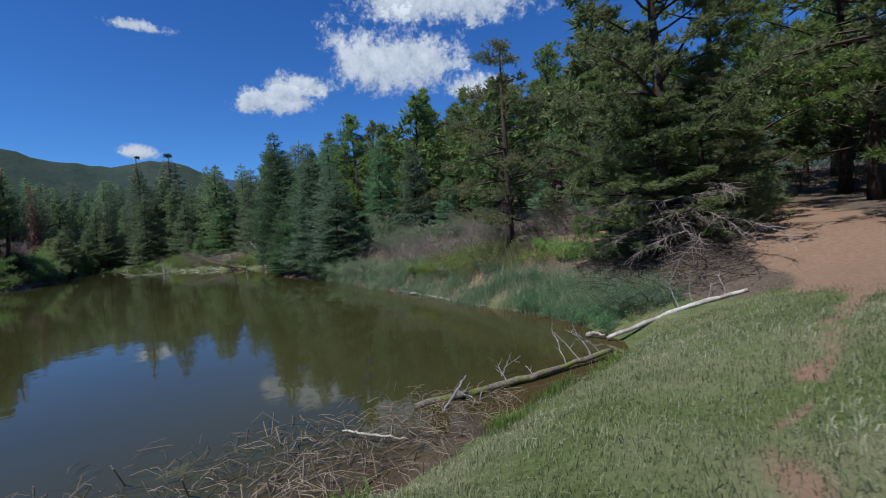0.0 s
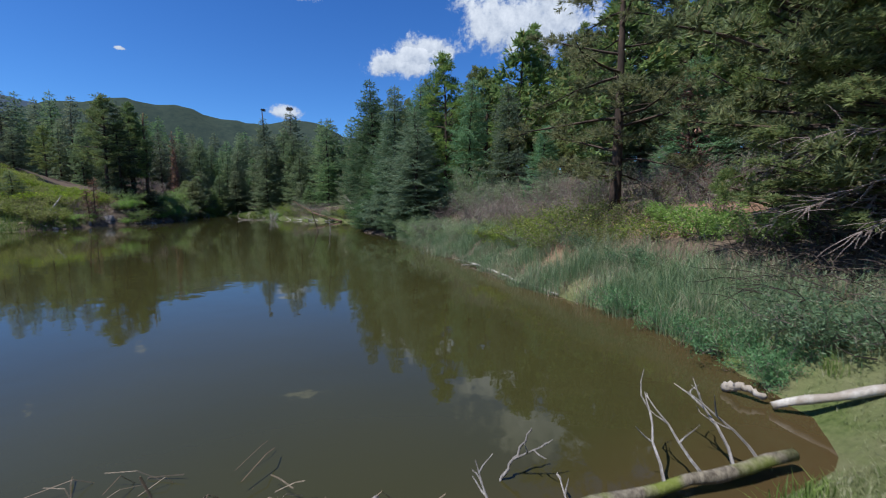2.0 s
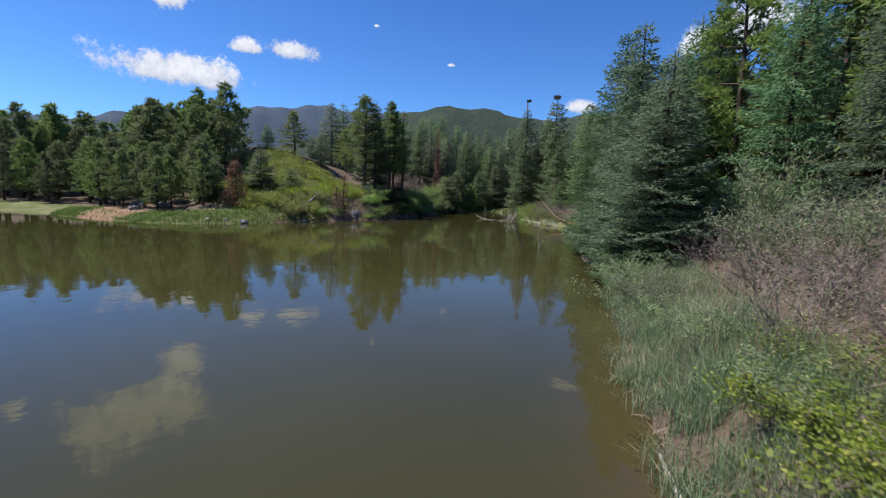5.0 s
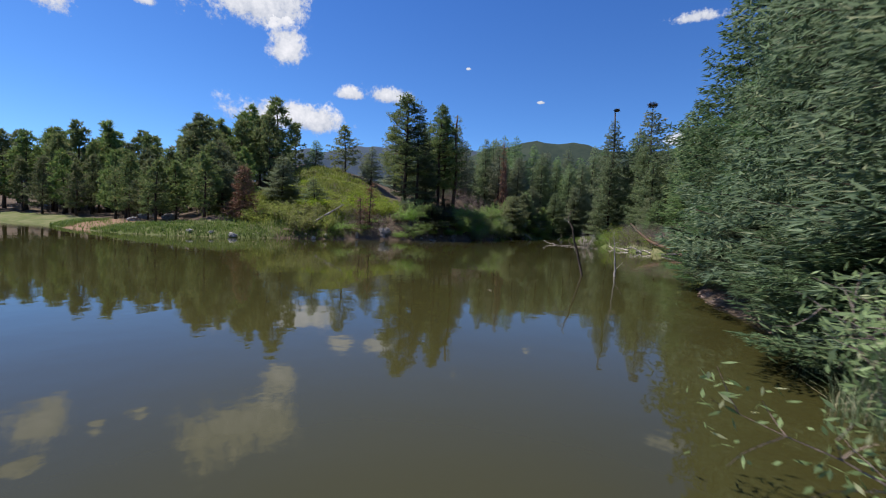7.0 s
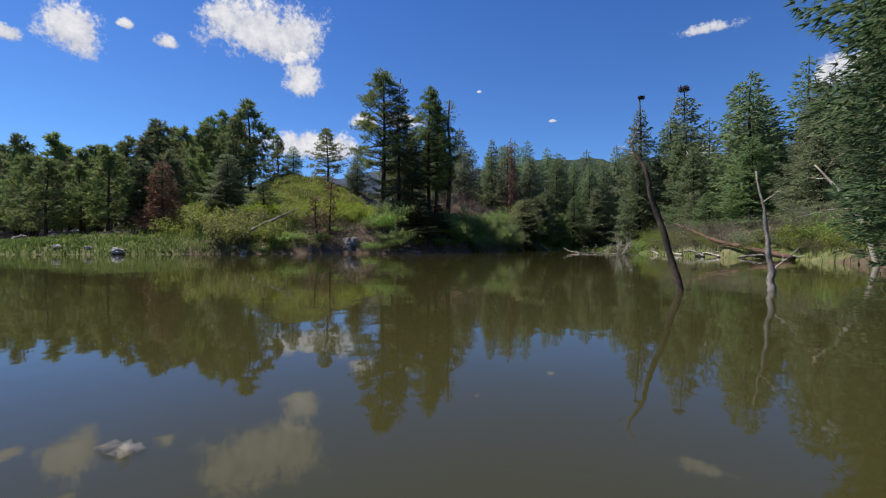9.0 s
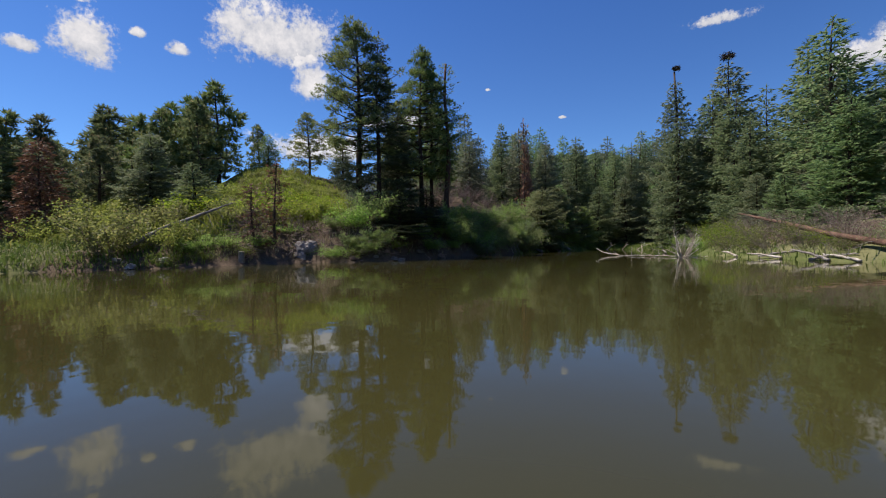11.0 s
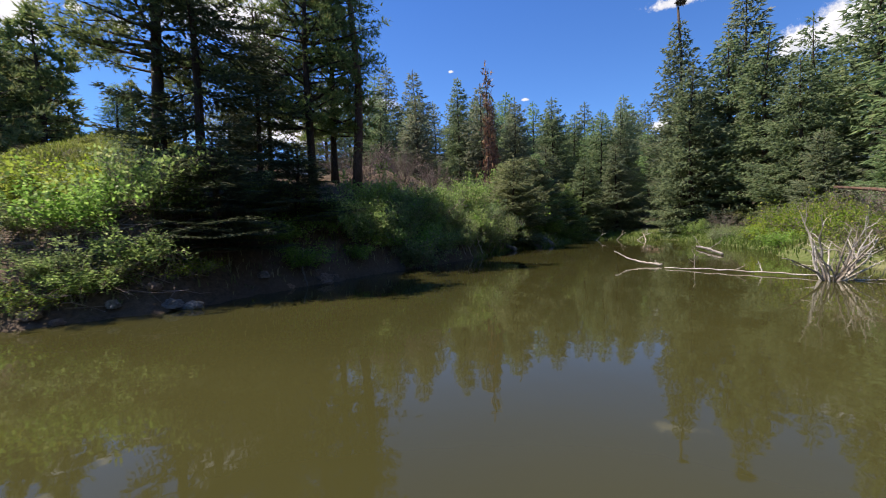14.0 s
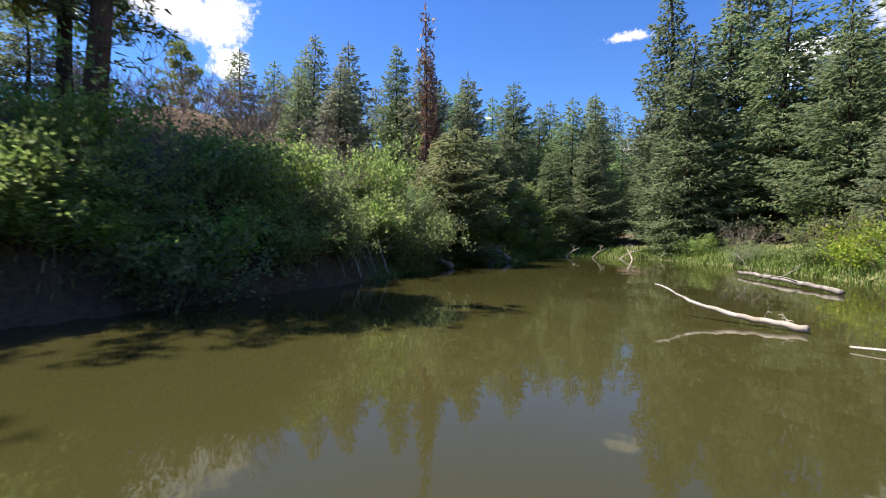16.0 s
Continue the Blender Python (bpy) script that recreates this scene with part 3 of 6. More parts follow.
def shrub(seed, height=2.2, radius=1.7, stems=16, leaves=1500, size=0.12, mat=LEAF, wood=TWIG, name="shrub", broad=0.6, clumped=0.24):
    """A bush of many stems, with leaves in loose clusters at the twigs; leaves=0: bare twigs."""
    rng = np.random.default_rng(seed)
    bush = new(name)
    sticks, ends = [], []
    for k in range(stems):
        a, lean = rng.uniform(0, 6.28), rng.uniform(0.05, 1.0) ** 0.7
        far = math.hypot(height, radius * lean) * rng.uniform(0.6, 1.0)
        d = np.array([math.cos(a) * radius * lean, math.sin(a) * radius * lean, height * rng.uniform(0.75, 1.0)])
        line = wander(rng, [0.25 * radius * lean * math.cos(a), 0.25 * radius * lean * math.sin(a), -0.1], d, far, 6, 0.35, 0.25 * lean)
        sticks.append(tube(line, np.linspace(0.018, 0.005, 7) * (0.6 + height / 4), 3))
        for i in range(2, 7):
            for _ in range(2 if leaves else 3):
                twig = wander(rng, line[i], unit(d) + rng.normal(size=3) * 0.7, far * rng.uniform(0.12, 0.32), 3, 0.4)
                sticks.append(tube(twig, np.linspace(0.008, 0.003, 4) * (0.6 + height / 4), 3))
                ends += [twig[-1], twig[2]]
    part("stemwork", sticks, wood, bush, kind="stuff")
    if leaves:
        ends = np.array(ends)
        pick = rng.integers(0, len(ends), leaves)
        at = ends[pick] + rng.normal(size=(leaves, 3)) * clumped * 0.55 * height / 2.2
        at[:, 2] = np.abs(at[:, 2] - 0.02) + 0.02
        d = unit(rng.normal(size=(leaves, 3)) + np.array([0, 0, 0.5]))
        part("foliage", [blades(rng, at, d, size, size * broad, 0.7, 1)], mat, bush, kind="stuff")
    return bush


KINDS = {}


def plant(kind, builders, label, category, group, x, y, tall, wide, turn=0.0, sink=0.06):
    """Sets one plant of a kind; the first of each build is shared by the later ones."""
    made = KINDS.setdefault(kind, [])
    n = sum(len(m[2]) for m in made)
    which = n % len(builders)
    m = pose(x, y, float(land(x, y)) - sink, 0, 0, turn)
    if which >= len(made):
        ob = builders[which]()
        hi = max(v.co.z for c in ob.children for v in c.data.vertices)
        far = np.array([(v.co.x, v.co.y) for c in ob.children for v in c.data.vertices])
        made.append((ob, hi, [ob], float(np.percentile(np.hypot(far[:, 0], far[:, 1]), 97))))
        entry = made[-1]
        ob.matrix_basis = m @ Matrix.Diagonal((wide / entry[3], wide / entry[3], tall / hi, 1))
    else:
        entry = made[which]
        first = entry[0]
        scale = first.scale.copy()
        k = wide / entry[3]
        ob = copy_thing(first, m @ Matrix.Diagonal((k / scale[0], k / scale[1], tall / entry[1] / scale[2], 1)))
        entry[2].append(ob)
    return tagged(ob, label, category, group)

# ---- ground, water, hills ----
def outward(core, reach):
    """Even steps in the core, growing ones outside it."""
    lo, hi, gap = core
    inner = np.arange(lo, hi + gap / 2, gap)
    grow = [gap]
    while sum(grow) < reach:
        grow.append(grow[-1] * 1.28)
    grow = np.cumsum(grow)
    return np.concatenate([lo - grow[::-1], inner, hi + grow])


ROAD = [(24.0, 9.5), (17.5, 12.2), (15.0, 15.4), (15.3, 19.4), (16.2, 24.0), (17.0, 31.0), (17.5, 42.0)]
TRAIL = [(8.6, 0.0), (9.2, 5.6), (10.0, 8.2), (11.2, 10.3), (12.4, 12.4), (13.8, 14.6)]


def off_line(line, x, y):
    best = np.full(np.shape(x), 1e9)
    for (ax, ay), (bx, by) in zip(line, line[1:]):
        dx, dy = bx - ax, by - ay
        u = np.clip(((x - ax) * dx + (y - ay) * dy) / (dx * dx + dy * dy), 0, 1)
        best = np.minimum(best, np.hypot(x - ax - u * dx, y - ay - u * dy))
    return best


def soft(v, lo, hi):
    u = np.clip((v - lo) / (hi - lo), 0, 1)
    return u * u * (3 - 2 * u)


def grassy_part(x, y):
    """How much the ground is grass, 0 to 1."""
    gap = shore_gap(x, y)
    dam = soft(-(x * 0.35 + y), -21.8, -19.0) * soft(x, -6, 0)
    meadow = soft(-np.hypot((x + 68) / 17, (y - 25) / 11), -1.15, -0.75)
    left = soft(-x, 38, 44) * soft(-y, -26, -20) * soft(-gap, -7, -3)
    inlet = soft(-np.hypot((x + 72) / 22, (y - 70) / 7), -1.2, -0.8)
    edge = soft(-gap, -2.5, -0.8) * (soft(-y, -26, -20) + soft(y - 0.2 * x, 62, 66) * soft(-x, 26, 30))
    return np.clip(dam + meadow + left + inlet + 0.7 * edge + 0.15, 0, 1)


def worn_part(x, y):
    road = 1 - soft(off_line(ROAD, x, y) + 0.5 * ripple(x * 2, y * 2), 1.2, 2.4)
    trail = (0.74 + 0.3 * ripple(x * 1.5, y * 1.5)) * (1 - soft(off_line(TRAIL, x, y) + 0.16 * ripple(x * 5, y * 5), 0.05, 0.36))
    bare = 0.8 * soft(-np.hypot((x - 6) / 6, (y - 26.5) / 2.2), -1.2, -0.7)
    far_left = 0.9 * soft(-np.hypot((x + 57) / 9, (y - 8.5) / 3.5), -1.2, -0.6)
    cut = 0.3 * soft(-np.hypot((x + 55.5) / 3.0, (y - 35.5) / 3.5), -1.2, -0.7)
    return np.maximum.reduce([road, trail, bare, far_left, cut])


def build_ground():
    xs, ys = outward((-100, 26, 0.5), 4200), outward((-24, 100, 0.5), 4200)
    gx, gy = np.meshgrid(xs, ys, indexing="ij")
    gz = land(gx, gy)
    gz = gz - 0.12 * (1 - soft(off_line(TRAIL, gx, gy), 0.1, 0.5)) * (shore_gap(gx, gy) > 1)
    nx, ny = gx.shape
    i, j = np.meshgrid(np.arange(nx - 1), np.arange(ny - 1), indexing="ij")
    a = (i * ny + j).ravel()
    f = np.stack([a, a + ny, a + ny + 1, a + 1], -1)
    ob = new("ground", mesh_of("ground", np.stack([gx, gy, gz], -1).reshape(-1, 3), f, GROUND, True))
    cover = ob.data.color_attributes.new("cover", "FLOAT_COLOR", "POINT")
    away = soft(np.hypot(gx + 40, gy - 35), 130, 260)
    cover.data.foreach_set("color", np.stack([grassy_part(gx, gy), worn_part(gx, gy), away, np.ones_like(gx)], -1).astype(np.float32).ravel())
    tagged(ob, "uneven earth bank with grass, needle litter and bare pink dirt", "ground", kind="structure")
    xs, ys = np.arange(-95, 16, 1.0), np.arange(-52, 80, 1.0)
    gx, gy = np.meshgrid(xs, ys, indexing="ij")
    nx, ny = gx.shape
    i, j = np.meshgrid(np.arange(nx - 1), np.arange(ny - 1), indexing="ij")
    a = (i * ny + j).ravel()
    f = np.stack([a, a + ny, a + ny + 1, a + 1], -1)
    ob = new("water", mesh_of("water", np.stack([gx, gy, np.zeros_like(gx)], -1).reshape(-1, 3), f, WATER, True))
    shallow = ob.data.color_attributes.new("shallow", "FLOAT_COLOR", "POINT")
    s = 0.8 * soft(shore_gap(gx, gy), -2.0, 0.2) * soft(gx, -12, 4)
    shallow.data.foreach_set("color", np.stack([s, s, s, np.ones_like(s)], -1).astype(np.float32).ravel())
    tagged(ob, "still olive green pond water mirroring trees and sky", "water", kind="structure")


def ridge(name, mat, far, lo, hi, crest, label):
    """A mountain range between two azimuths, its crest given as a height over the horizon in degrees."""
    az = np.linspace(lo, hi, 220)
    rows = np.linspace(0, 1, 26)
    verts = []
    for k, u in enumerate(rows):
        rad = far * (0.72 + 0.28 * u)
        rough = np.array([noise.fractal(Vector((a * 0.35, u * 4, far * 0.001)), 0.9, 2.1, 6) for a in az])
        el = np.radians(crest(az)) * soft(u, -0.05, 1.0)
        z = far * np.tan(el) * (1 + 0.06 * rough * (0.25 + (1 - u))) - 30 * (1 - u)
        verts.append(np.stack([rad * np.sin(np.radians(az)), rad * np.cos(np.radians(az)), z], -1))
    back = verts[-1].copy()
    back[:, :2] *= 1.15
    back[:, 2] = -30
    verts.append(back)
    v = np.concatenate(verts)
    n = len(az)
    i, j = np.meshgrid(np.arange(len(verts) - 1), np.arange(n - 1), indexing="ij")
    a = (i * n + j).ravel()
    ob = new(name, mesh_of(name, v, np.stack([a, a + 1, a + n + 1, a + n], -1), mat, True))
    return tagged(ob, label, "mountain", kind="structure")


def bump_at(az, mid, wide, high):
    return high * np.exp(-((az - mid) / wide) ** 2)


build_ground()
ridge("backdrop", HILL_HAZE, 3600, -150, -20, lambda a: 4.4 + bump_at(a, -80, 26, 5.2) + bump_at(a, -45, 12, 3.2) + 0.2 * np.sin(a * 0.9) + 0.15 * np.sin(a * 0.37 + 1) + 0.1 * np.sin(a * 2.3), "distant mountain ridge with blue haze in its colour")
ridge("backdrop", HILL_GREEN, 1900, -112, 80, lambda a: 3.8 + bump_at(a, 30, 30, 4.5) + bump_at(a, -65, 17, 6.8) + bump_at(a, -47, 6, 3.6) + 0.12 * np.sin(a * 1.1) + 0.06 * np.sin(a * 3.1), "forested dark green hill beyond the trees")

# ---- trees ----
BIG_PINE = [lambda s=s: pine(s, 14, 4.2, 4.8, 8, 22, 8, 0.22, PINE, 0.03, slim=0.19, tight=0.72) for s in (13,)]
NEAR_PINE = [lambda s=s: pine(s, 14, 4.2, 5.6, 8, 17, 8, 0.23, PINE, 0.12, slim=0.17, tight=0.8) for s in (11, 12)]
OPEN_PINE = [lambda s=s: pine(s, 11, 3.2, 3.2, 7, 16, 9, 0.21, PINE_OLIVE, 0.10, flat=0.9, slim=0.15, tight=0.8) for s in (21,)]
TALL_PINE = [lambda s=s: pine(s, 15, 3.6, 6.5, 8, 12, 7, 0.25, PINE, 0.30, slim=0.19) for s in (31,)]
LOW_PINE = [lambda s=s: pine(s, 15, 3.6, 7.5, 8, 12, 6, 0.26, FARPINE, 0.20, flat=0.6, slim=0.21) for s in (32,)]
PINES = [lambda s=s: pine(s, 12, 2.8, 5.4, 6, 13, 7, 0.27, PINE if s % 2 else PINE_OLIVE, 0.08, slim=0.2, tight=0.85) for s in (41, 42, 43, 44)]
FAR_PINE = [lambda s=s: pine(s, 12, 2.8, 5.0, 4, 6, 4, 0.55, FARPINE, 0.14, lite=True) for s in (51, 52, 53)]
NEAR_FIR = [lambda s=s: spruce(s, 13, 2.9, 0.20, 0.52, 6, 0.23, FIR, bare=0.0, slim=0.24, full=0.6, thin=0.06) for s in (61,)]
BLUE_FIR = [lambda s=s: spruce(s, 12, 2.7, 0.20, 0.52, 6, 0.22, BLUE, bare=0.0, slim=0.24, full=0.5, thin=0.05) for s in (71, 72)]
SPRUCES = [lambda s=s, m=m: spruce(s, 12, 2.4, 0.23, 0.52, 4, 0.26, m, bare=0.01, slim=0.38, full=0.85, thin=0.10) for s, m in ((81, SPRUCE), (82, GREYFIR), (83, SPRUCE))]
FAR_SPRUCE = [lambda s=s, m=m: spruce(s, 13, 2.3, 0.30, 0.60, 3, 0.33, m, lite=True, slim=0.38, full=0.62, thin=0.12) for s, m in ((91, SPRUCE), (92, GREYFIR), (93, SPRUCE))]
PINE_WORDS, FIR_WORDS = "tall ponderosa pine with dark green needle clumps and bare lower trunk", "dense green spruce with layered drooping branches"
BLUE_WORDS = "blue-green fir with dense boughs down to the bank"

rng0 = random.Random(5)


def stand(kind, builders, words, group, rows):
    for x, y, tall, wide in rows:
        plant(kind, builders, words, "tree", group, x, y, tall, wide, rng0.uniform(0, 360))


stand("near_pine", NEAR_PINE, "massive dark ponderosa pine with dead lower limbs beside the dirt road", "pines by the road",
      [(20.4, 27.0, 16.0, 4.4), (18.9, 18.2, 15.0, 4.2), (24.5, 23.5, 15.0, 4.2), (21.6, 14.8, 15.5, 4.0), (18.4, 12.8, 15.0, 3.6)])
stand("big_pine", BIG_PINE, "massive dark ponderosa pine with dead lower limbs beside the dirt road", "pines by the road", [(11.6, 22.8, 15.5, 4.7), (14.4, 26.8, 14.0, 3.8), (9.8, 25.0, 9.0, 2.1), (11.2, 21.9, 6.0, 3.0), (13.2, 23.4, 7.0, 2.8)])
stand("open_pine", OPEN_PINE, "open olive-green pine with long level limbs on the bank", "pines on the bank", [(4.8, 28.4, 11.8, 3.9)])
stand("bank_pine", PINES, PINE_WORDS, "pines on the bank",
      [(6.3, 43.8, 14.4, 3.0), (9.8, 39.0, 13.5, 2.8), (-7.8, 52.5, 15.6, 3.0), (-16.5, 56.5, 15.2, 2.9), (-12.6, 43.8, 13.9, 2.6),
       (-1.0, 47.0, 12.0, 2.8), (19.0, 34.5, 13.5, 3.2), (13.0, 36.0, 12.0, 2.6), (-20.5, 53.0, 14.5, 2.6), (-24.5, 54.5, 13.5, 2.4), (-4.0, 56.0, 15.0, 2.8)])
stand("blue_fir", BLUE_FIR, BLUE_WORDS, "firs on the point",
      [(-16.6, 41.7, 12.2, 2.7), (-11.9, 38.5, 8.2, 2.7), (-6.0, 42.6, 9.2, 2.1), (-13.8, 40.8, 9.6, 2.4), (-9.6, 43.0, 10.6, 2.4), (-17.8, 47.4, 13.0, 2.7), (15.8, 29.0, 6.0, 1.8), (17.2, 33.0, 7.5, 2.0), (-1.5, 38.0, 5.0, 1.5)])
stand("blue_fir", BLUE_FIR, "young blue-green fir under the taller pines", "young firs on the slope",
      [(7.0, 36.5, 6.5, 2.0), (10.5, 34.0, 7.0, 2.1), (13.5, 39.0, 8.0, 2.3), (4.0, 39.5, 7.5, 2.2), (9.0, 43.5, 9.0, 2.5), (16.5, 37.5, 7.0, 2.1), (1.5, 43.0, 8.5, 2.3), (12.0, 30.5, 5.0, 1.7)])
stand("young_spruce", [lambda s=s: spruce(s, 8, 2.6, 0.20, 0.44, 4, 0.24, YOUNG, bare=0.0, slim=0.40, full=0.75, thin=0.06) for s in (85, 86)], "light olive young spruce on the inlet bank", "spruces round the inlet",
      [(-74.6, 55.4, 6.4, 2.8), (-80.2, 59.4, 6.0, 2.4), (-77.4, 56.0, 5.0, 2.1), (-84.6, 64.8, 5.5, 2.2)])
stand("near_fir", NEAR_FIR, "grey-green fir with dense drooping boughs over the water", "firs on the point",
      [(-22.6, 45.6, 7.4, 2.1), (-19.4, 44.6, 10.0, 2.4), (-27.2, 51.0, 16.5, 3.9), (-14.8, 45.2, 13.0, 2.5), (-36.0, 60.5, 12.0, 2.6), (-30.6, 55.6, 15.0, 3.2), (-23.6, 48.6, 9.0, 2.4), (-21.2, 43.5, 3.6, 1.9), (-19.4, 42.5, 3.0, 1.7), (-17.6, 41.3, 2.6, 1.6), (-22.6, 45.0, 3.4, 1.8), (-15.6, 40.3, 2.2, 1.4), (-12.4, 37.8, 2.6, 1.7), (-14.4, 39.3, 2.6, 1.7), (-10.9, 36.9, 1.8, 1.3)])
stand("spruce", SPRUCES, FIR_WORDS, "spruces round the inlet",
      [(-36.5, 62.5, 17.5, 3.8), (-29.0, 58.5, 16.0, 3.8), (-32.0, 60.5, 12.0, 3.2), (-69.9, 76.5, 12.6, 3.5), (-62.5, 77.5, 12.0, 3.2), (-55.5, 71.0, 9.5, 3.0),
       (-50.5, 72.5, 12.0, 3.2), (-46.0, 67.5, 8.0, 2.6), (-42.0, 70.0, 14.0, 3.5), (-59.0, 69.5, 5.0, 2.1), (-66.0, 73.5, 6.5, 2.2), (-78.5, 74.5, 15.4, 3.6),
       (-84.2, 78.4, 21.6, 4.6), (-82.0, 84.2, 24.0, 6.0), (-75.5, 79.5, 17.0, 4.4), (-93.9, 56.4, 15.6, 3.0), (-93.4, 50.9, 9.6, 2.4), 
       (-95.8, 69.2, 16.5, 3.5), (-87.0, 68.3, 8.4, 2.8), (-90.5, 62.0, 14.5, 3.0), (-97.0, 64.5, 15.0, 3.1), (-100.0, 74.5, 15.0, 3.2), (-91.5, 76.0, 15.0, 3.2),
       (-84.0, 62.5, 8.5, 2.6), (-80.5, 60.0, 6.5, 2.4), (-88.0, 73.0, 10.0, 2.8), (-99.0, 58.0, 14.0, 3.0), (-104.0, 66.0, 16.0, 3.2), (-60.5, 23.0, 5.0, 2.1), (-57.6, 17.6, 5.4, 2.1)])
stand("tall_pine", TALL_PINE, "tall old pine standing on the steep earth bank", "tall pines on the bank",
      [(-60.7, 36.7, 13.2, 3.5)])
stand("low_pine", LOW_PINE, "dark bank pine with long boughs low on its trunk", "tall pines on the bank", [(-65.2, 41.6, 13.6, 3.0), (-66.8, 42.6, 12.0, 2.6)])
plant("dense_spruce", [lambda: spruce(75, 15, 3.0, 0.22, 0.70, 5, 0.27, DARKFIR, thin=0.26, slim=0.3, full=0.6)], "dark dense spruce between the tall bank pines", "tree", "tall pines on the bank", -60.4, 38.1, 12.6, 2.6, 40)
plant("dense_spruce", [lambda: 0], "low dark spruce with boughs hanging to the water", "tree", "tall pines on the bank", -57.0, 39.4, 3.4, 2.3, 150)
plant("dense_spruce", [lambda: 0], "low dark spruce with boughs hanging to the water", "tree", "tall pines on the bank", -59.9, 41.4, 3.0, 1.9, 250)
for bx, by, bh, bw in ((-66.0, 39.6, 9.0, 2.0), (-63.2, 39.6, 8.0, 1.8)):
    plant("dense_spruce", [lambda: 0], "dark spruce on the crest behind the tall pines", "tree", "tall pines on the bank", bx, by, bh, bw, 77 * bw)

# scattered woods behind, kept off the meadow, the road and the water
spots = []


def scatter(count, zone, heights, builders, kind, words, group, gap=2.8, widths=(0.23, 0.30)):
    x0, x1, y0, y1 = zone
    for _ in range(count * 6):
        x, y = rng0.uniform(x0, x1), rng0.uniform(y0, y1)
        if shore_gap(x, y) < 5 or off_line(ROAD, x, y) < 3.5 or math.hypot((x + 69) / 18, (y - 26) / 10) < 1:
            continue
        if any(math.hypot(x - a, y - b) < gap for a, b in spots):
            continue
        spots.append((x, y))
        h = rng0.uniform(*heights)
        plant(kind, builders, words, "tree", group, x, y, h, h * rng0.uniform(*widths), rng0.uniform(0, 360))
        count -= 1
        if not count:
            return


scatter(34, (-66, -52, -24, 18), (5.0, 8.0), FAR_PINE, "far_pine", "dark green pine in the wood behind the shore", "pine wood", 2.2)
scatter(44, (-104, -79, -24, 20), (10.5, 14.5), FAR_PINE, "far_pine", "dark green pine in the wood behind the shore", "pine wood", 2.6)
scatter(30, (-79, -66, -24, 19), (6.5, 9.0), FAR_PINE, "far_pine", "dark green pine in the wood behind the shore", "pine wood", 2.5)
scatter(10, (-72, -56, 10, 20), (5.5, 8), PINES, "bank_pine", PINE_WORDS, "pine wood")
scatter(22, (2, 30, 36, 58), (11, 15), FAR_PINE, "far_pine", "dark green pine in the wood by the road", "pine wood", 2.6)
scatter(26, (-40, 16, 50, 66), (11, 15), FAR_PINE, "far_pine", "dark green pine in the wood on the slope", "pine wood", 2.6)
scatter(30, (-40, 12, 60, 92), (12, 17), FAR_PINE, "far_pine", "dark green pine in the wood on the slope", "pine wood")
scatter(16, (22, 45, 8, 50), (11, 16), FAR_PINE, "far_pine", "dark green pine in the wood by the road", "pine wood")
scatter(22, (-106, -90, 46, 100), (11.5, 15), FAR_SPRUCE, "far_spruce", "slender green spruce in the wood behind the inlet", "spruce wood", widths=(0.16, 0.22))
scatter(30, (-130, -106, 40, 104), (15, 21), FAR_SPRUCE, "far_spruce", "slender green spruce in the wood behind the inlet", "spruce wood", widths=(0.16, 0.22))
scatter(34, (-86, -40, 76, 104), (15, 21), FAR_SPRUCE, "far_spruce", "slender green spruce in the wood behind the inlet", "spruce wood", widths=(0.16, 0.22))
stand("crest_pine", [lambda: pine(55, 12, 3.4, 6.0, 6, 9, 6, 0.34, PINE_OLIVE, 0.12, slim=0.2)], "broad olive pine alone on the crest of the meadow", "trees on the crest", [(-87.0, 29.2, 8.2, 3.1), (-91.0, 39.5, 9.0, 2.5)])
stand("far_spruce", FAR_SPRUCE, "small dark spruce on the crest of the meadow", "trees on the crest", [(-84.0, 33.6, 6.5, 2.0), (-86.0, 24.4, 4.5, 1.5), (-92.0, 33.0, 5.0, 1.6), (-58.2, 26.6, 3.4, 1.5)])

# ---- bushes ----
OAK_BUSH = [lambda s=s: shrub(s, 2.0, 1.8, 24, 3000, 0.155, OAK, TWIG, "oak_bush", 0.6) for s in (101, 102)]
LEAF_BUSH = [lambda s=s: shrub(s, 2.2, 1.6, 22, 3000, 0.165, LEAF, TWIG, "leafy_bush", 0.55) for s in (111, 112)]
SAGE_BUSH = [lambda s=s: shrub(s, 1.8, 1.5, 26, 3000, 0.14, SAGE, TWIG, "willow_bush", 0.28) for s in (121, 122)]
BARE_BUSH = [lambda s=s: shrub(s, 2.0, 1.7, 24, 0, name="bare_bush") for s in (131, 132)]
BUD_BUSH = [lambda s=s: shrub(s, 2.2, 1.7, 30, 700, 0.09, SAGE, TWIG, "budding_bush", 0.5) for s in (141,)]
FEATHER_BUSH = [lambda s=s: shrub(s, 1.2, 1.6, 40, 5200, 0.155, JUNIPER, TWIG, "tamarisk_bush", 0.22, 0.42) for s in (151, 152)]
OLIVE_BUSH = [lambda s=s: shrub(s, 1.8, 1.9, 30, 1900, 0.115, OLIVE, TWIG, "scrub_oak", 0.6) for s in (161, 162)]


def grow(kind, builders, words, group, rows):
    for x, y, tall, wide in rows:
        plant(kind, builders, words, "bush", group, x, y, tall, wide, rng0.uniform(0, 360))


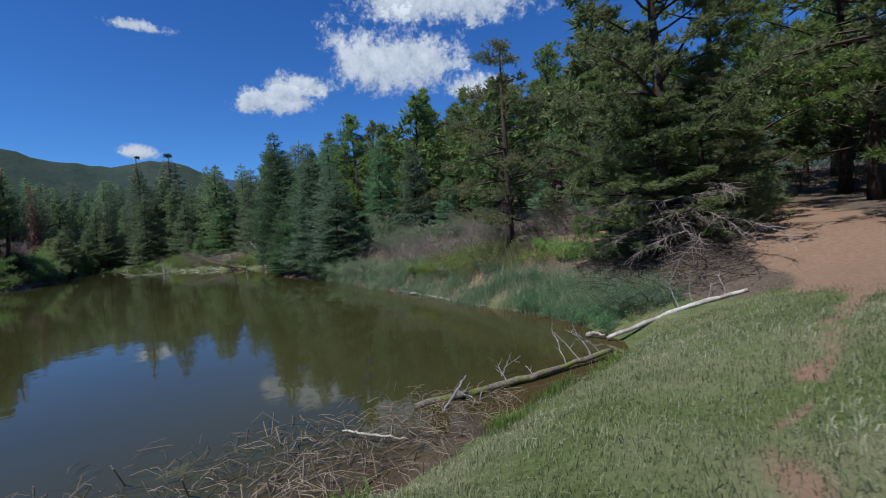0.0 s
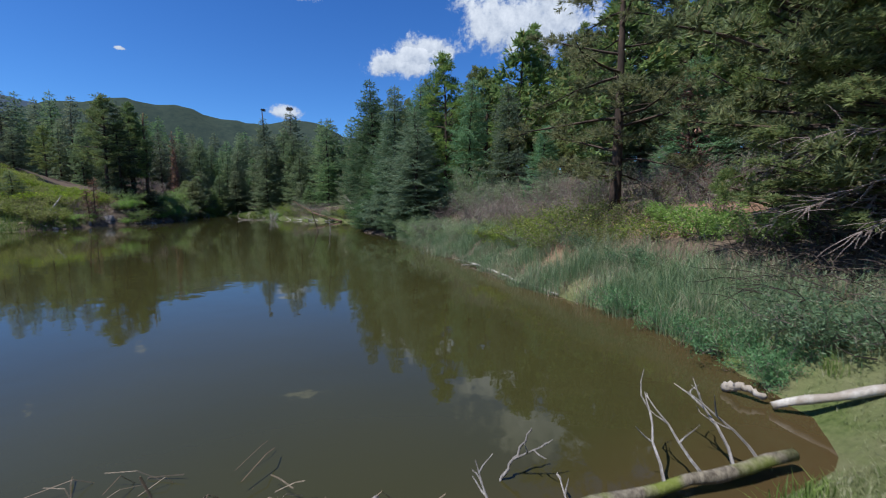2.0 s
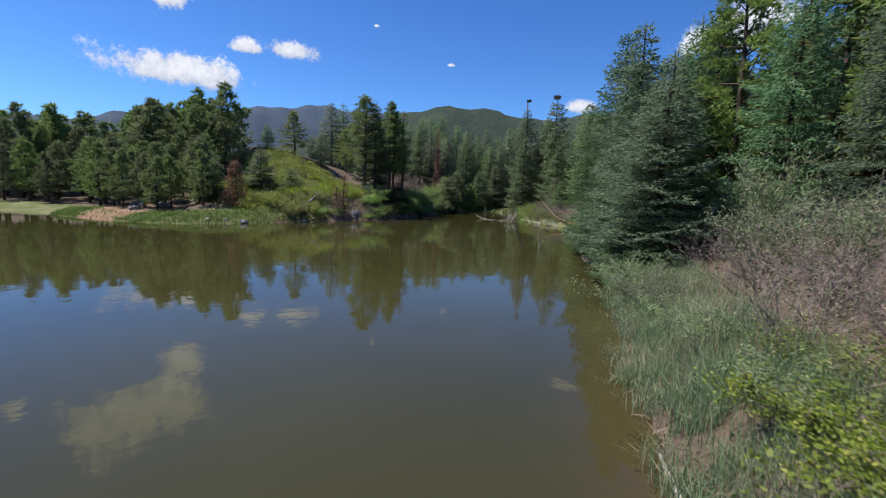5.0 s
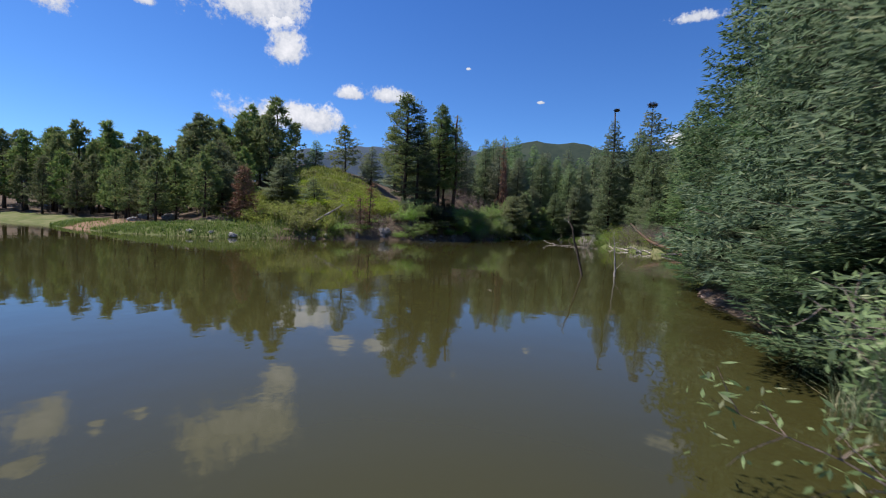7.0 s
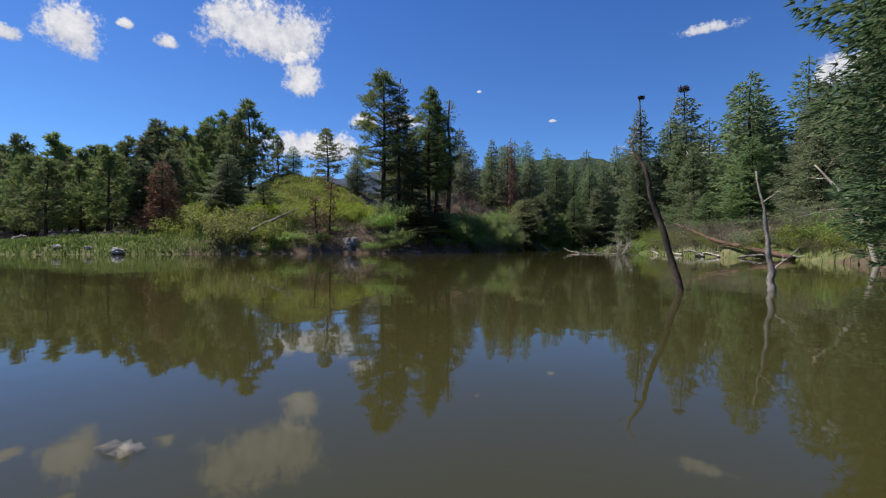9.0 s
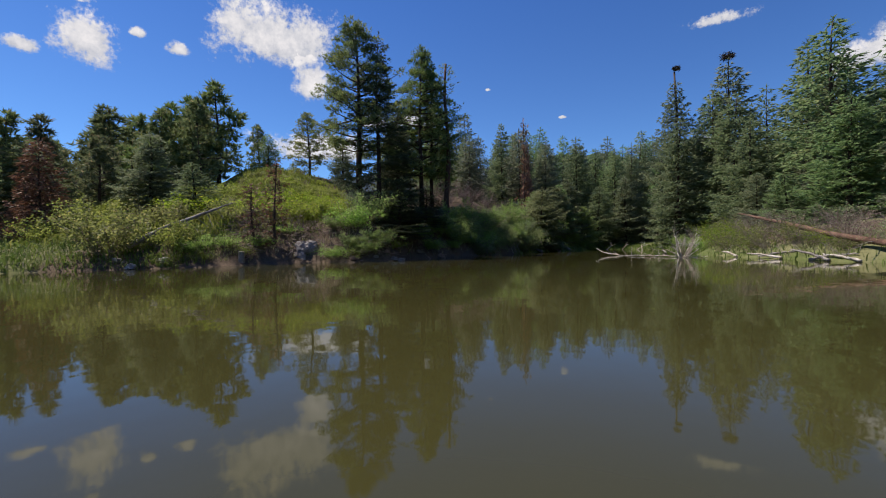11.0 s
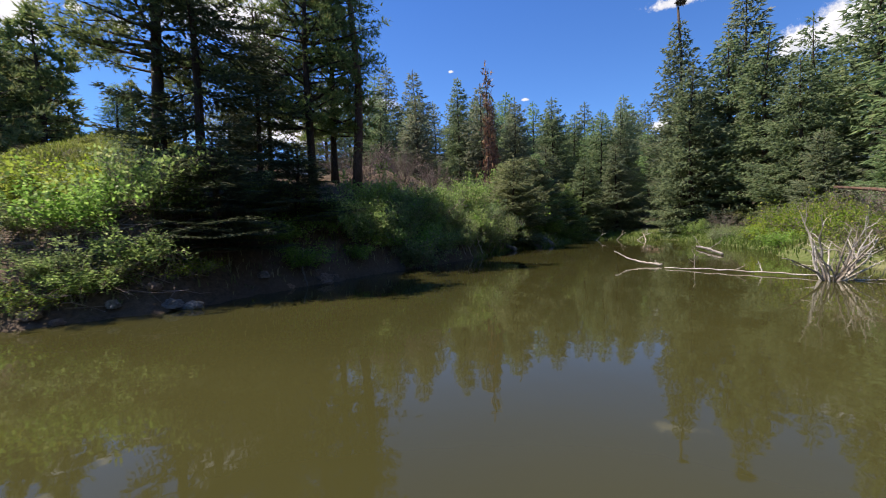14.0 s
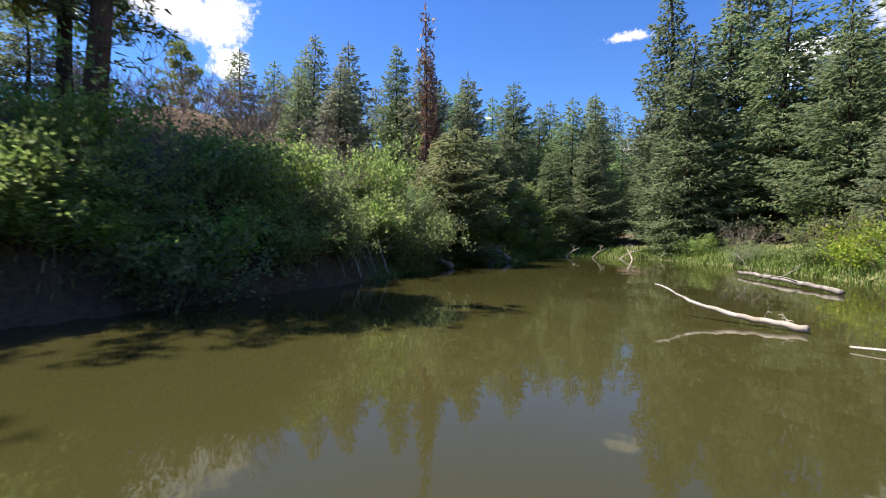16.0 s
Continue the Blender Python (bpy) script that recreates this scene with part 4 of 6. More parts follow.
grow("oak_bush", OAK_BUSH, "yellow-green oak bush in fresh leaf on the bank", "oak bushes",
     [(-50.2, 26.2, 2.4, 2.2), (-51.0, 28.2, 1.7, 1.9), (-52.6, 24.0, 2.2, 2.2), (-54.2, 26.6, 2.0, 2.2), (-56.0, 29.6, 1.5, 1.9), (-58.5, 31.5, 2.4, 2.4), (-57.5, 28.0, 1.2, 1.9),
      (-61.0, 30.5, 1.3, 2.2), (-57.6, 34.4, 1.9, 1.8), (-59.4, 33.2, 1.8, 1.9), (-57.0, 32.0, 1.5, 1.7), (0.6, 28.2, 0.9, 1.2), (-0.6, 28.9, 0.8, 1.1), (2.0, 27.6, 1.0, 1.2), (-61.5, 33.8, 2.4, 2.2), (-64.5, 32.5, 1.3, 2.2), (-60.0, 28.0, 0.9, 1.8), (-68.0, 34.0, 1.3, 2.2), (-53.0, 21.6, 1.6, 1.6), (-64.0, 28.5, 0.8, 1.8),
      (-76.0, 55.0, 2.2, 1.6), (-62.0, 68.2, 1.6, 1.6), (-58.2, 64.0, 1.8, 1.7), (-25.6, 47.6, 1.8, 1.7), (-29.5, 52.3, 2.2, 1.6), (4.8, 25.2, 1.0, 1.2), (-36.6, 58.2, 1.5, 1.5), (-40.6, 59.6, 1.6, 1.6), (-63.0, 66.6, 2.0, 1.8)])
grow("leafy_bush", LEAF_BUSH, "bright green leafy bush hanging over the water", "leafy bushes",
     [(-55.4, 36.6, 1.9, 1.6), (-56.6, 38.0, 2.4, 1.7), (-62.0, 43.8, 1.9, 1.5), (-62.6, 46.0, 2.0, 1.6), (-64.8, 47.8, 1.8, 1.5), (-63.2, 45.0, 1.3, 1.3), (-69.6, 51.6, 2.6, 1.8),
      (-71.6, 53.2, 2.8, 1.9), (-74.0, 54.2, 2.6, 1.6), (-72.0, 51.2, 3.0, 1.8), (-79.5, 60.8, 1.8, 1.5), (-83.0, 64.5, 1.8, 1.5), 
      (-58.4, 41.6, 1.2, 1.2), (-66.8, 49.3, 1.5, 1.3), (-75.6, 72.2, 1.8, 1.5), (-71.0, 70.9, 1.2, 1.2), (-66.2, 68.0, 1.3, 1.3), (-60.4, 63.6, 1.1, 1.3), (-27.6, 50.0, 1.6, 1.4),
      (-24.4, 46.6, 1.4, 1.3), (-34.0, 57.4, 1.8, 1.6), (-37.2, 59.0, 1.8, 1.6), (-31.2, 54.6, 1.6, 1.5), (-39.6, 60.0, 1.7, 1.6), (-41.4, 59.6, 1.2, 1.4),  (-54.2, 37.4, 0.9, 1.1),   (3.4, 31.0, 1.5, 1.2), (8.0, 24.2, 1.3, 1.1), (7.0, 25.6, 1.0, 1.0), (9.4, 23.0, 1.2, 1.1), (6.5, 27.2, 0.8, 0.9), (-65.6, 46.8, 1.8, 1.5), (-67.6, 48.0, 1.9, 1.5),  (-60.8, 42.6, 2.0, 1.5),  (-66.4, 47.6, 2.2, 1.6), (-55.0, 38.2, 1.2, 1.2), (-68.6, 50.2, 1.8, 1.5), (-70.4, 50.2, 2.6, 1.7), (-61.8, 44.2, 1.2, 1.2),  (-77.0, 57.4, 2.2, 1.6)])
grow("leafy_bush", LEAF_BUSH, "light green bush covering the steep bank", "leafy bushes",
     [(-58.6, 41.0, 1.4, 1.3), (-60.6, 42.2, 1.7, 1.4), (-61.6, 43.6, 1.6, 1.4), (-63.4, 44.2, 2.2, 1.6), (-64.6, 46.2, 2.0, 1.6), (-66.0, 46.4, 1.6, 1.5), (-67.0, 49.2, 2.0, 1.5), (-69.2, 50.6, 2.6, 1.7), (-70.8, 52.2, 2.4, 1.6), (-75.2, 55.6, 2.0, 1.6),
      (-77.8, 58.0, 2.0, 1.6), (-80.6, 61.6, 1.6, 1.5), (-73.6, 52.4, 2.4, 1.7), (-76.2, 53.4, 2.0, 1.7), (-57.4, 39.8, 1.2, 1.2), (-59.4, 40.2, 1.6, 1.3)])
grow("leafy_bush", LEAF_BUSH, "small green bush at the foot of the eroded bank", "leafy bushes",
     [(-53.0, 31.9, 0.8, 1.0), (-52.4, 30.2, 0.9, 1.1), (-53.6, 35.6, 0.9, 1.1), (-54.4, 36.6, 1.0, 1.1), (-55.6, 35.6, 1.0, 1.2), (-51.4, 29.0, 0.9, 1.1), (-55.0, 32.6, 0.7, 1.0)])
for k in range(15):
    u = k / 14
    bx, by = np.interp(u, [0, 0.14, 0.55, 1], [-60.2, -61.2, -65.0, -69.2]), np.interp(u, [0, 0.14, 0.55, 1], [43.6, 44.6, 48.4, 51.3])
    inland = 0.45 + 0.5 * ((k * 7) % 5) / 4
    tall = 0.9 + 0.7 * ((k * 3) % 4) / 3
    grow("leafy_bush", LEAF_BUSH, "leafy green bush hanging over the waterline", "leafy bushes", [(bx - 0.7 * inland, by - 0.7 * inland, tall, 0.8 * tall + 0.3)])
grow("willow_bush", SAGE_BUSH, "grey-green willow bush with narrow leaves among the reeds", "willow bushes",
     [(-9.2, 34.9, 1.7, 1.7), (-7.8, 34.6, 1.3, 1.4), (-5.8, 32.6, 1.0, 1.2), (-3.6, 31.2, 0.9, 1.1), (-8.8, 40.8, 4.4, 2.4), (-1.0, 29.4, 0.9, 1.1), (-70.5, 69.8, 1.4, 1.4),
      (-68.6, 48.8, 2.2, 1.5), (-58.6, 36.6, 1.8, 1.3), (-11.0, 40.4, 2.6, 1.8),  (-36.0, 59.0, 2.2, 1.7), (-39.0, 61.0, 2.6, 1.8), (1.5, 27.2, 0.8, 1.0), (-42.5, 63.5, 2.6, 1.9), (-6.2, 36.8, 2.4, 1.8), (-3.2, 36.4, 2.6, 1.9), (-0.2, 35.4, 2.2, 1.8), (-10.0, 35.9, 1.8, 1.6), (-7.4, 33.7, 1.5, 1.3), (-8.2, 34.5, 1.8, 1.5), (-6.6, 33.2, 1.2, 1.2), (-70.2, 51.0, 2.5, 1.7), (-71.6, 52.2, 2.6, 1.8), (-72.8, 53.6, 2.6, 1.7), (-43.4, 59.0, 1.5, 1.6)])
grow("bare_bush", BARE_BUSH, "leafless pinkish grey bush of fine twigs", "bare bushes",
     [(-4.6, 34.0, 1.5, 1.6), (-1.8, 32.8, 1.7, 1.5), (0.8, 31.4, 1.9, 1.4), (-8.6, 37.6, 1.7, 1.6),
      (6.8, 30.4, 2.0, 1.8), (8.8, 27.6, 2.2, 1.8), (-65.8, 40.8, 2.0, 1.9), (-68.6, 44.4, 2.2, 2.0), (-70.6, 46.6, 2.2, 2.0), (-72.6, 48.8, 2.3, 2.1), (-69.8, 42.6, 2.1, 2.0), (-67.0, 46.8, 1.8, 1.6),
      (-54.8, 31.2, 1.3, 1.7), (-55.6, 33.4, 1.2, 1.7), (-56.2, 31.4, 1.3, 1.8), (-48.6, 61.2, 1.6, 1.7), (-44.4, 60.4, 1.3, 1.6), (-45.8, 59.6, 1.6, 1.6), (-50.4, 59.7, 1.4, 1.5), (-48.0, 59.4, 1.3, 1.5), (-54.6, 61.2, 1.6, 1.6), (-75.5, 50.8, 2.2, 2.0), (-53.2, 61.6, 1.7, 1.8),
      (-59.6, 64.8, 2.0, 1.8), (-63.2, 35.4, 1.8, 1.9), (-78.5, 56.5, 2.2, 1.9)])
grow("budding_bush", BUD_BUSH, "greyish thin bush on the dry slope", "budding bushes",
     [(1.0, 30.0, 1.6, 1.4), (2.6, 28.6, 1.4, 1.3), (4.4, 31.2, 1.9, 1.6), (-0.6, 31.0, 1.5, 1.4), (-2.6, 33.0, 1.7, 1.5), (3.2, 32.4, 2.0, 1.6), (1.8, 33.6, 2.0, 1.7), (-3.8, 35.0, 2.0, 1.7), (6.4, 26.8, 1.3, 1.2)])
grow("scrub_oak", OLIVE_BUSH, "scrub oak with yellowish new leaves on the dry slope", "scrub oaks",
     [(2.2, 28.8, 1.2, 1.3), (0.2, 29.6, 1.0, 1.2), (3.4, 27.6, 1.3, 1.4), (4.6, 26.2, 1.2, 1.3), (5.8, 26.4, 1.1, 1.2), (6.6, 24.6, 1.0, 1.2), (-1.4, 30.2, 0.9, 1.1)])
grow("bare_bush", BARE_BUSH, "leafless pinkish bush on the dry slope", "bare bushes",
     [(-0.8, 32.4, 1.6, 1.5), (2.0, 31.4, 1.7, 1.5), (-3.0, 34.2, 1.5, 1.5), (3.8, 30.2, 1.6, 1.4), (-5.6, 35.6, 1.8, 1.6), (-74.2, 49.6, 2.2, 2.0), (-71.4, 44.6, 2.2, 2.0), (-72.8, 46.8, 2.4, 2.0), (-69.0, 46.4, 1.9, 1.7), (-76.8, 52.6, 2.2, 1.9), (-67.6, 43.6, 2.0, 1.8)])
grow("budding_bush", BUD_BUSH, "thin bush with first small leaves on reddish twigs", "budding bushes",
     [(4.0, 29.6, 1.9, 1.7), (6.0, 29.0, 1.8, 1.6), (7.6, 28.8, 2.0, 1.7), (8.2, 26.6, 1.7, 1.5), (5.8, 32.0, 2.2, 1.8), (-2.2, 31.2, 2.2, 1.6), (2.4, 30.0, 1.8, 1.6), (-4.6, 38.2, 2.4, 1.9), (3.0, 34.0, 2.4, 1.9), (7.0, 33.5, 2.3, 1.9), (-10.2, 42.0, 2.6, 1.9), (-66.6, 38.2, 2.1, 1.9), (-63.0, 37.4, 1.8, 1.7),
      (-70.0, 49.6, 2.3, 1.9), (-73.6, 51.6, 2.4, 1.9), (-49.8, 63.6, 1.9, 1.8), (-45.8, 63.0, 1.8, 1.8), (-47.0, 60.6, 2.0, 1.8), (-51.0, 61.4, 2.3, 2.0), (-54.5, 62.6, 2.4, 2.0), (-58.4, 65.4, 2.6, 2.0), (-64.6, 70.2, 2.2, 1.9), (-72.6, 72.4, 2.4, 2.0), (-56.0, 65.4, 2.2, 1.9), (0.5, 36.5, 2.4, 1.9), (9.5, 30.5, 2.0, 1.7), (15.0, 38.0, 2.6, 2.2), (18.5, 40.0, 2.8, 2.3), (21.5, 36.0, 2.6, 2.2), (24.0, 33.0, 2.6, 2.2), (26.0, 29.0, 2.4, 2.2), (22.5, 42.0, 3.0, 2.4), (12.0, 41.0, 2.6, 2.2), (28.0, 25.0, 2.4, 2.2), (20.0, 44.0, 3.2, 2.6), (16.0, 45.0, 3.2, 2.6), (25.0, 38.0, 3.0, 2.5)])
grow("tamarisk_bush", FEATHER_BUSH, "low feathery bright green bush at the water's corner", "feathery bushes",
     [(8.6, 19.2, 0.9, 0.9), (7.6, 20.5, 0.85, 0.9), (6.5, 21.5, 0.8, 0.9), (9.2, 18.3, 0.8, 0.8), (9.9, 18.6, 1.0, 1.1), (10.8, 17.9, 0.8, 0.9), (4.6, 25.2, 0.9, 1.1), (6.4, 23.4, 0.8, 1.0)])
grow("scrub_oak", OLIVE_BUSH, "dense scrub oak bush with small olive leaves", "scrub oaks",
     [(-18.4, 41.5, 0.6, 0.9), (-20.4, 42.8, 0.7, 1.0), (-16.2, 40.3, 0.6, 0.9), (-19.6, 42.6, 0.8, 1.0), (-22.4, 44.6, 0.8, 1.0), (3.6, 26.4, 1.5, 1.7), (1.6, 27.2, 1.4, 1.5), (3.0, 25.8, 1.1, 1.3), (4.4, 27.4, 1.3, 1.5), (5.6, 25.4, 1.0, 1.3), (-51.6, 59.8, 1.2, 1.4), (-47.4, 59.8, 1.0, 1.4), (-54.8, 60.6, 1.3, 1.5),
      (-45.4, 58.8, 0.8, 1.2), (-49.5, 60.2, 1.6, 1.6), (-53.0, 60.8, 1.7, 1.7), (-56.2, 61.8, 1.7, 1.6), (-38.4, 58.6, 1.2, 1.5), (-42.0, 58.4, 1.0, 1.4), (-35.0, 57.0, 1.3, 1.4), (-33.0, 55.8, 1.2, 1.3), (-57.6, 62.8, 2.3, 2.0), (-61.6, 66.2, 2.5, 2.1), (-66.8, 70.4, 2.5, 2.1), (-43.0, 59.8, 1.4, 1.6),  (-51.0, 29.8, 0.7, 0.9), (-52.2, 31.2, 0.8, 0.9),   (-53.8, 36.6, 0.8, 0.9), (-54.6, 37.8, 0.8, 1.0),  (-50.2, 28.6, 0.8, 0.9), (-55.4, 39.2, 0.7, 0.9), (-41.0, 60.4, 1.6, 1.6), (-63.5, 67.6, 1.8, 1.6)])

scrub = np.random.default_rng(29)
for k in range(110):
    bx, by = (scrub.uniform(-86, -57), scrub.uniform(20, 37)) if k < 70 else (scrub.uniform(-67, -56), scrub.uniform(26, 36))
    if math.hypot((bx + 71) / 17, (by - 28) / 9) > 1 or shore_gap(bx, by) < 4:
        continue
    tall = scrub.uniform(0.6, 1.2) if k < 70 else scrub.uniform(0.9, 1.7)
    if k % 3 == 0:
        grow("bare_bush", BARE_BUSH, "low leafless brown bush on the meadow slope", "meadow scrub", [(bx, by, tall, tall * 1.3)])
    else:
        grow("oak_bush", OAK_BUSH, "low yellow-green oak scrub on the meadow slope", "meadow scrub", [(bx, by, tall, tall * 1.4)])

# dead and dying trees
plant("rust_tree", [lambda: spruce(171, 5.6, 2.0, 0.22, 0.36, 3, 0.24, RUST, name="dead_spruce")], "dead rust-red spruce with dry needles by the meadow", "tree", "dead trees", -54.6, 20.4, 5.4, 1.9)
plant("rust_tree", [lambda: 0], "dead rust-red spruce rising among green spruces", "tree", "dead trees", -81.6, 56.2, 10.5, 1.15)
plant("bare_tree", [lambda: dead_tree(172, 5.0, 60, 0.9, 1, RUST, DARK_TWIG)], "small dead conifer with brown twigs above the boulder", "tree", "dead trees", -53.6, 32.6, 4.9, 1.0)
plant("bare_tree", [lambda: 0], "small dead conifer with brown twigs above the boulder", "tree", "dead trees", -52.9, 31.6, 3.4, 0.9, 80)
plant("bare_tree", [lambda: 0], "thin dead trunk behind the open pine", "tree", "dead trees", 7.2, 30.0, 4.6, 0.8, 10)
plant("bare_tree", [lambda: 0], "dead broken spire standing above the red spruce", "tree", "dead trees", -81.2, 55.6, 13.2, 1.0, 200)
plant("red_pine", [lambda: dead_tree(173, 15.0, 60, 2.2, 2, PINE, RED_BARK)], "half dead pine with reddish bare trunk on the bank", "tree", "tall pines on the bank", -65.5, 43.8, 12.6, 2.0)
plant("snag_top", [lambda: dead_tree(174, 22.0, 70, 1.1, 0, RUST, DARK_TWIG)], "tall bare snag carrying a nest above the spruces", "tree", "dead trees", -84.2, 78.2, 23.0, 1.0)


# ---- reeds, grass and straw ----
def curved_blades(rng, x, y, z, tall, wide, bend):
    """Upright blades in two bent pieces."""
    n = len(x)
    a = rng.uniform(0, 2 * np.pi, n)
    out = np.stack([np.cos(a), np.sin(a), np.zeros(n)], -1)
    side = np.stack([-np.sin(a + rng.normal(size=n)), np.cos(a), np.zeros(n)], -1) * (wide / 2)[:, None]
    base = np.stack([x, y, z], -1)
    up = np.array([0, 0, 1.0])
    mid = base + up * (tall * 0.58)[:, None] + out * (tall * bend * 0.25)[:, None]
    top = base + up * (tall * (1 - 0.35 * bend))[:, None] + out * (tall * bend)[:, None]
    v = np.stack([base - side, base + side, mid - side * 0.8, mid + side * 0.8, top], 1).reshape(-1, 3)
    k = np.arange(n)[:, None] * 5
    return v, np.concatenate([k + [0, 1, 3], k + [0, 3, 2], k + [2, 3, 4]])


def field(rng, count, zone, keep):
    """Random places in a rectangle; keep(x, y) gives the chance of each."""
    x, y = rng.uniform(zone[0], zone[1], count), rng.uniform(zone[2], zone[3], count)
    ok = rng.uniform(size=count) < keep(x, y)
    return x[ok], y[ok]


def lay(name, words, category, mat, pieces):
    return tagged(part(name, pieces, mat), words, category, kind="stuff")


rg = np.random.default_rng(7)


def clumpy(x, y, k=1.0):
    return 0.55 + 0.45 * ripple(x * 2.3 * k, y * 2.3 * k) * ripple(y * 3.1 * k + 4, x * 2.7 * k)


x, y = field(rg, 520000, (-2, 26, -4, 18), lambda x, y: (shore_gap(x, y) > 0.05) * (1 - worn_part(x, y)) * soft(-(x * 0.35 + y), -21.8, -19.5) * np.exp(-np.maximum(np.hypot(x - 9.5, (y - 10) * 0.8) - 6, 0) / 6.0) * (0.35 + 0.65 * clumpy(x, y)))
n = len(x)
lay("grass", "dry and green grass on the dam slope", "grass", GRASS, [curved_blades(rg, x, y, land(x, y) - 0.02, rg.uniform(0.05, 0.17, n) * (0.6 + 0.5 * clumpy(y, x, 0.5)), rg.uniform(0.006, 0.012, n), rg.uniform(0.2, 0.9, n))])
x, y = field(rg, 60000, (3, 12, 6, 18), lambda x, y: soft(-np.abs(shore_gap(x, y) - 0.25), -0.55, -0.1) * (ripple(x * 1.3, y * 1.9) > 0.38))
n = len(x)
lay("lush_grass", "lush bright green grass tufts at the waterline", "grass", LUSH, [curved_blades(rg, x, y, np.maximum(land(x, y), 0) - 0.02, rg.uniform(0.12, 0.36, n), rg.uniform(0.008, 0.014, n), rg.uniform(0.1, 0.6, n))])
n = 420
x, y = rg.normal(7.25, 0.16, n), rg.normal(10.55, 0.16, n)
lay("grass_tuft", "bright green tuft of tall grass at the waterline", "grass", LUSH, [curved_blades(rg, x, y, np.maximum(land(x, y), 0) - 0.02, rg.uniform(0.2, 0.42, n), rg.uniform(0.006, 0.011, n), rg.uniform(0.1, 0.7, n))])
x, y = field(rg, 900000, (-20, 11, 17, 42), lambda x, y: soft(shore_gap(x, y) + 0.5 * ripple(x * 1.4, y * 1.2), -0.6, 0.0) * soft(-shore_gap(x, y), -2.6, -1.1) * soft(x * 0.6 + y, 23.6, 25) * (x > -14) * (0.15 + 0.85 * (ripple(x * 1.7, y * 1.9) > -0.35)) * 0.65)
n = len(x)
lay("reeds", "green reeds with dry stalks along the shore", "reeds", REED, [curved_blades(rg, x, y, np.maximum(land(x, y), -0.3) - 0.02, rg.uniform(0.28, 0.72, n) * (1.1 + 0.5 * ripple(x * 1.1 + 3, y * 1.3)), rg.uniform(0.007, 0.014, n), rg.uniform(0.1, 0.8, n))])
x, y = field(rg, 60000, (-64, -40, 2, 30), lambda x, y: soft(shore_gap(x, y), -0.1, 0.1) * soft(-shore_gap(x, y), -6, -2.5) * (1 - worn_part(x, y)) * soft(-x, 42, 44))
n = len(x)
lay("shore_grass", "bright green grass on the far shore", "grass", LUSH, [curved_blades(rg, x, y, land(x, y) - 0.02, rg.uniform(0.15, 0.42, n), rg.uniform(0.03, 0.06, n), rg.uniform(0.2, 0.8, n))])
x, y = field(rg, 90000, (-92, -50, 14, 42), lambda x, y: soft(-np.hypot((x + 68) / 18, (y - 26) / 12), -1.1, -0.7) * (shore_gap(x, y) > 2) * (0.4 + 0.6 * clumpy(x, y, 0.5)) * 0.9)
n = len(x)
lay("meadow_grass", "yellow-green brush and grass on the meadow slope", "grass", MEADOW, [curved_blades(rg, x, y, land(x, y) - 0.02, rg.uniform(0.2, 0.7, n), rg.uniform(0.05, 0.11, n), rg.uniform(0.2, 0.9, n))])
x, y = field(rg, 170000, (-96, -28, 50, 82), lambda x, y: soft(shore_gap(x, y), -0.7, 0.2) * soft(-shore_gap(x, y), -4.5, -1.5) * soft(y - 0.2 * x, 60, 63) * (0.15 + 0.85 * soft(-x, 56, 62)))
n = len(x)
lay("inlet_sedge", "fresh green sedge at the head of the inlet", "grass", LUSH, [curved_blades(rg, x, y, np.maximum(land(x, y), -0.1) - 0.02, rg.uniform(0.2, 0.55, n), rg.uniform(0.025, 0.05, n), rg.uniform(0.2, 0.8, n))])
x, y = field(rg, 100000, (-78, -46, 22, 60), lambda x, y: soft(shore_gap(x, y), 0.0, 0.3) * soft(-shore_gap(x, y), -6.5, -2.0) * (0.2 + 0.8 * clumpy(x, y, 0.8)) * 0.75)
n = len(x)
lay("bank_grass", "tufted dry and green grass on the steep bank", "grass", GRASS, [curved_blades(rg, x, y, land(x, y) - 0.02, rg.uniform(0.12, 0.4, n), rg.uniform(0.02, 0.045, n), rg.uniform(0.3, 0.9, n))])
x, y = field(rg, 120000, (-24, 12, 18, 50), lambda x, y: soft(shore_gap(x, y), 1.0, 2.5) * soft(-shore_gap(x, y), -9, -4) * (ripple(x * 0.9, y * 1.1) > -0.1) * (1 - worn_part(x, y)) * 0.4)
n = len(x)
lay("dry_grass", "thin dry grass under the bushes of the slope", "grass", GRASS, [curved_blades(rg, x, y, land(x, y) - 0.02, rg.uniform(0.1, 0.38, n), rg.uniform(0.012, 0.03, n), rg.uniform(0.3, 0.9, n))])


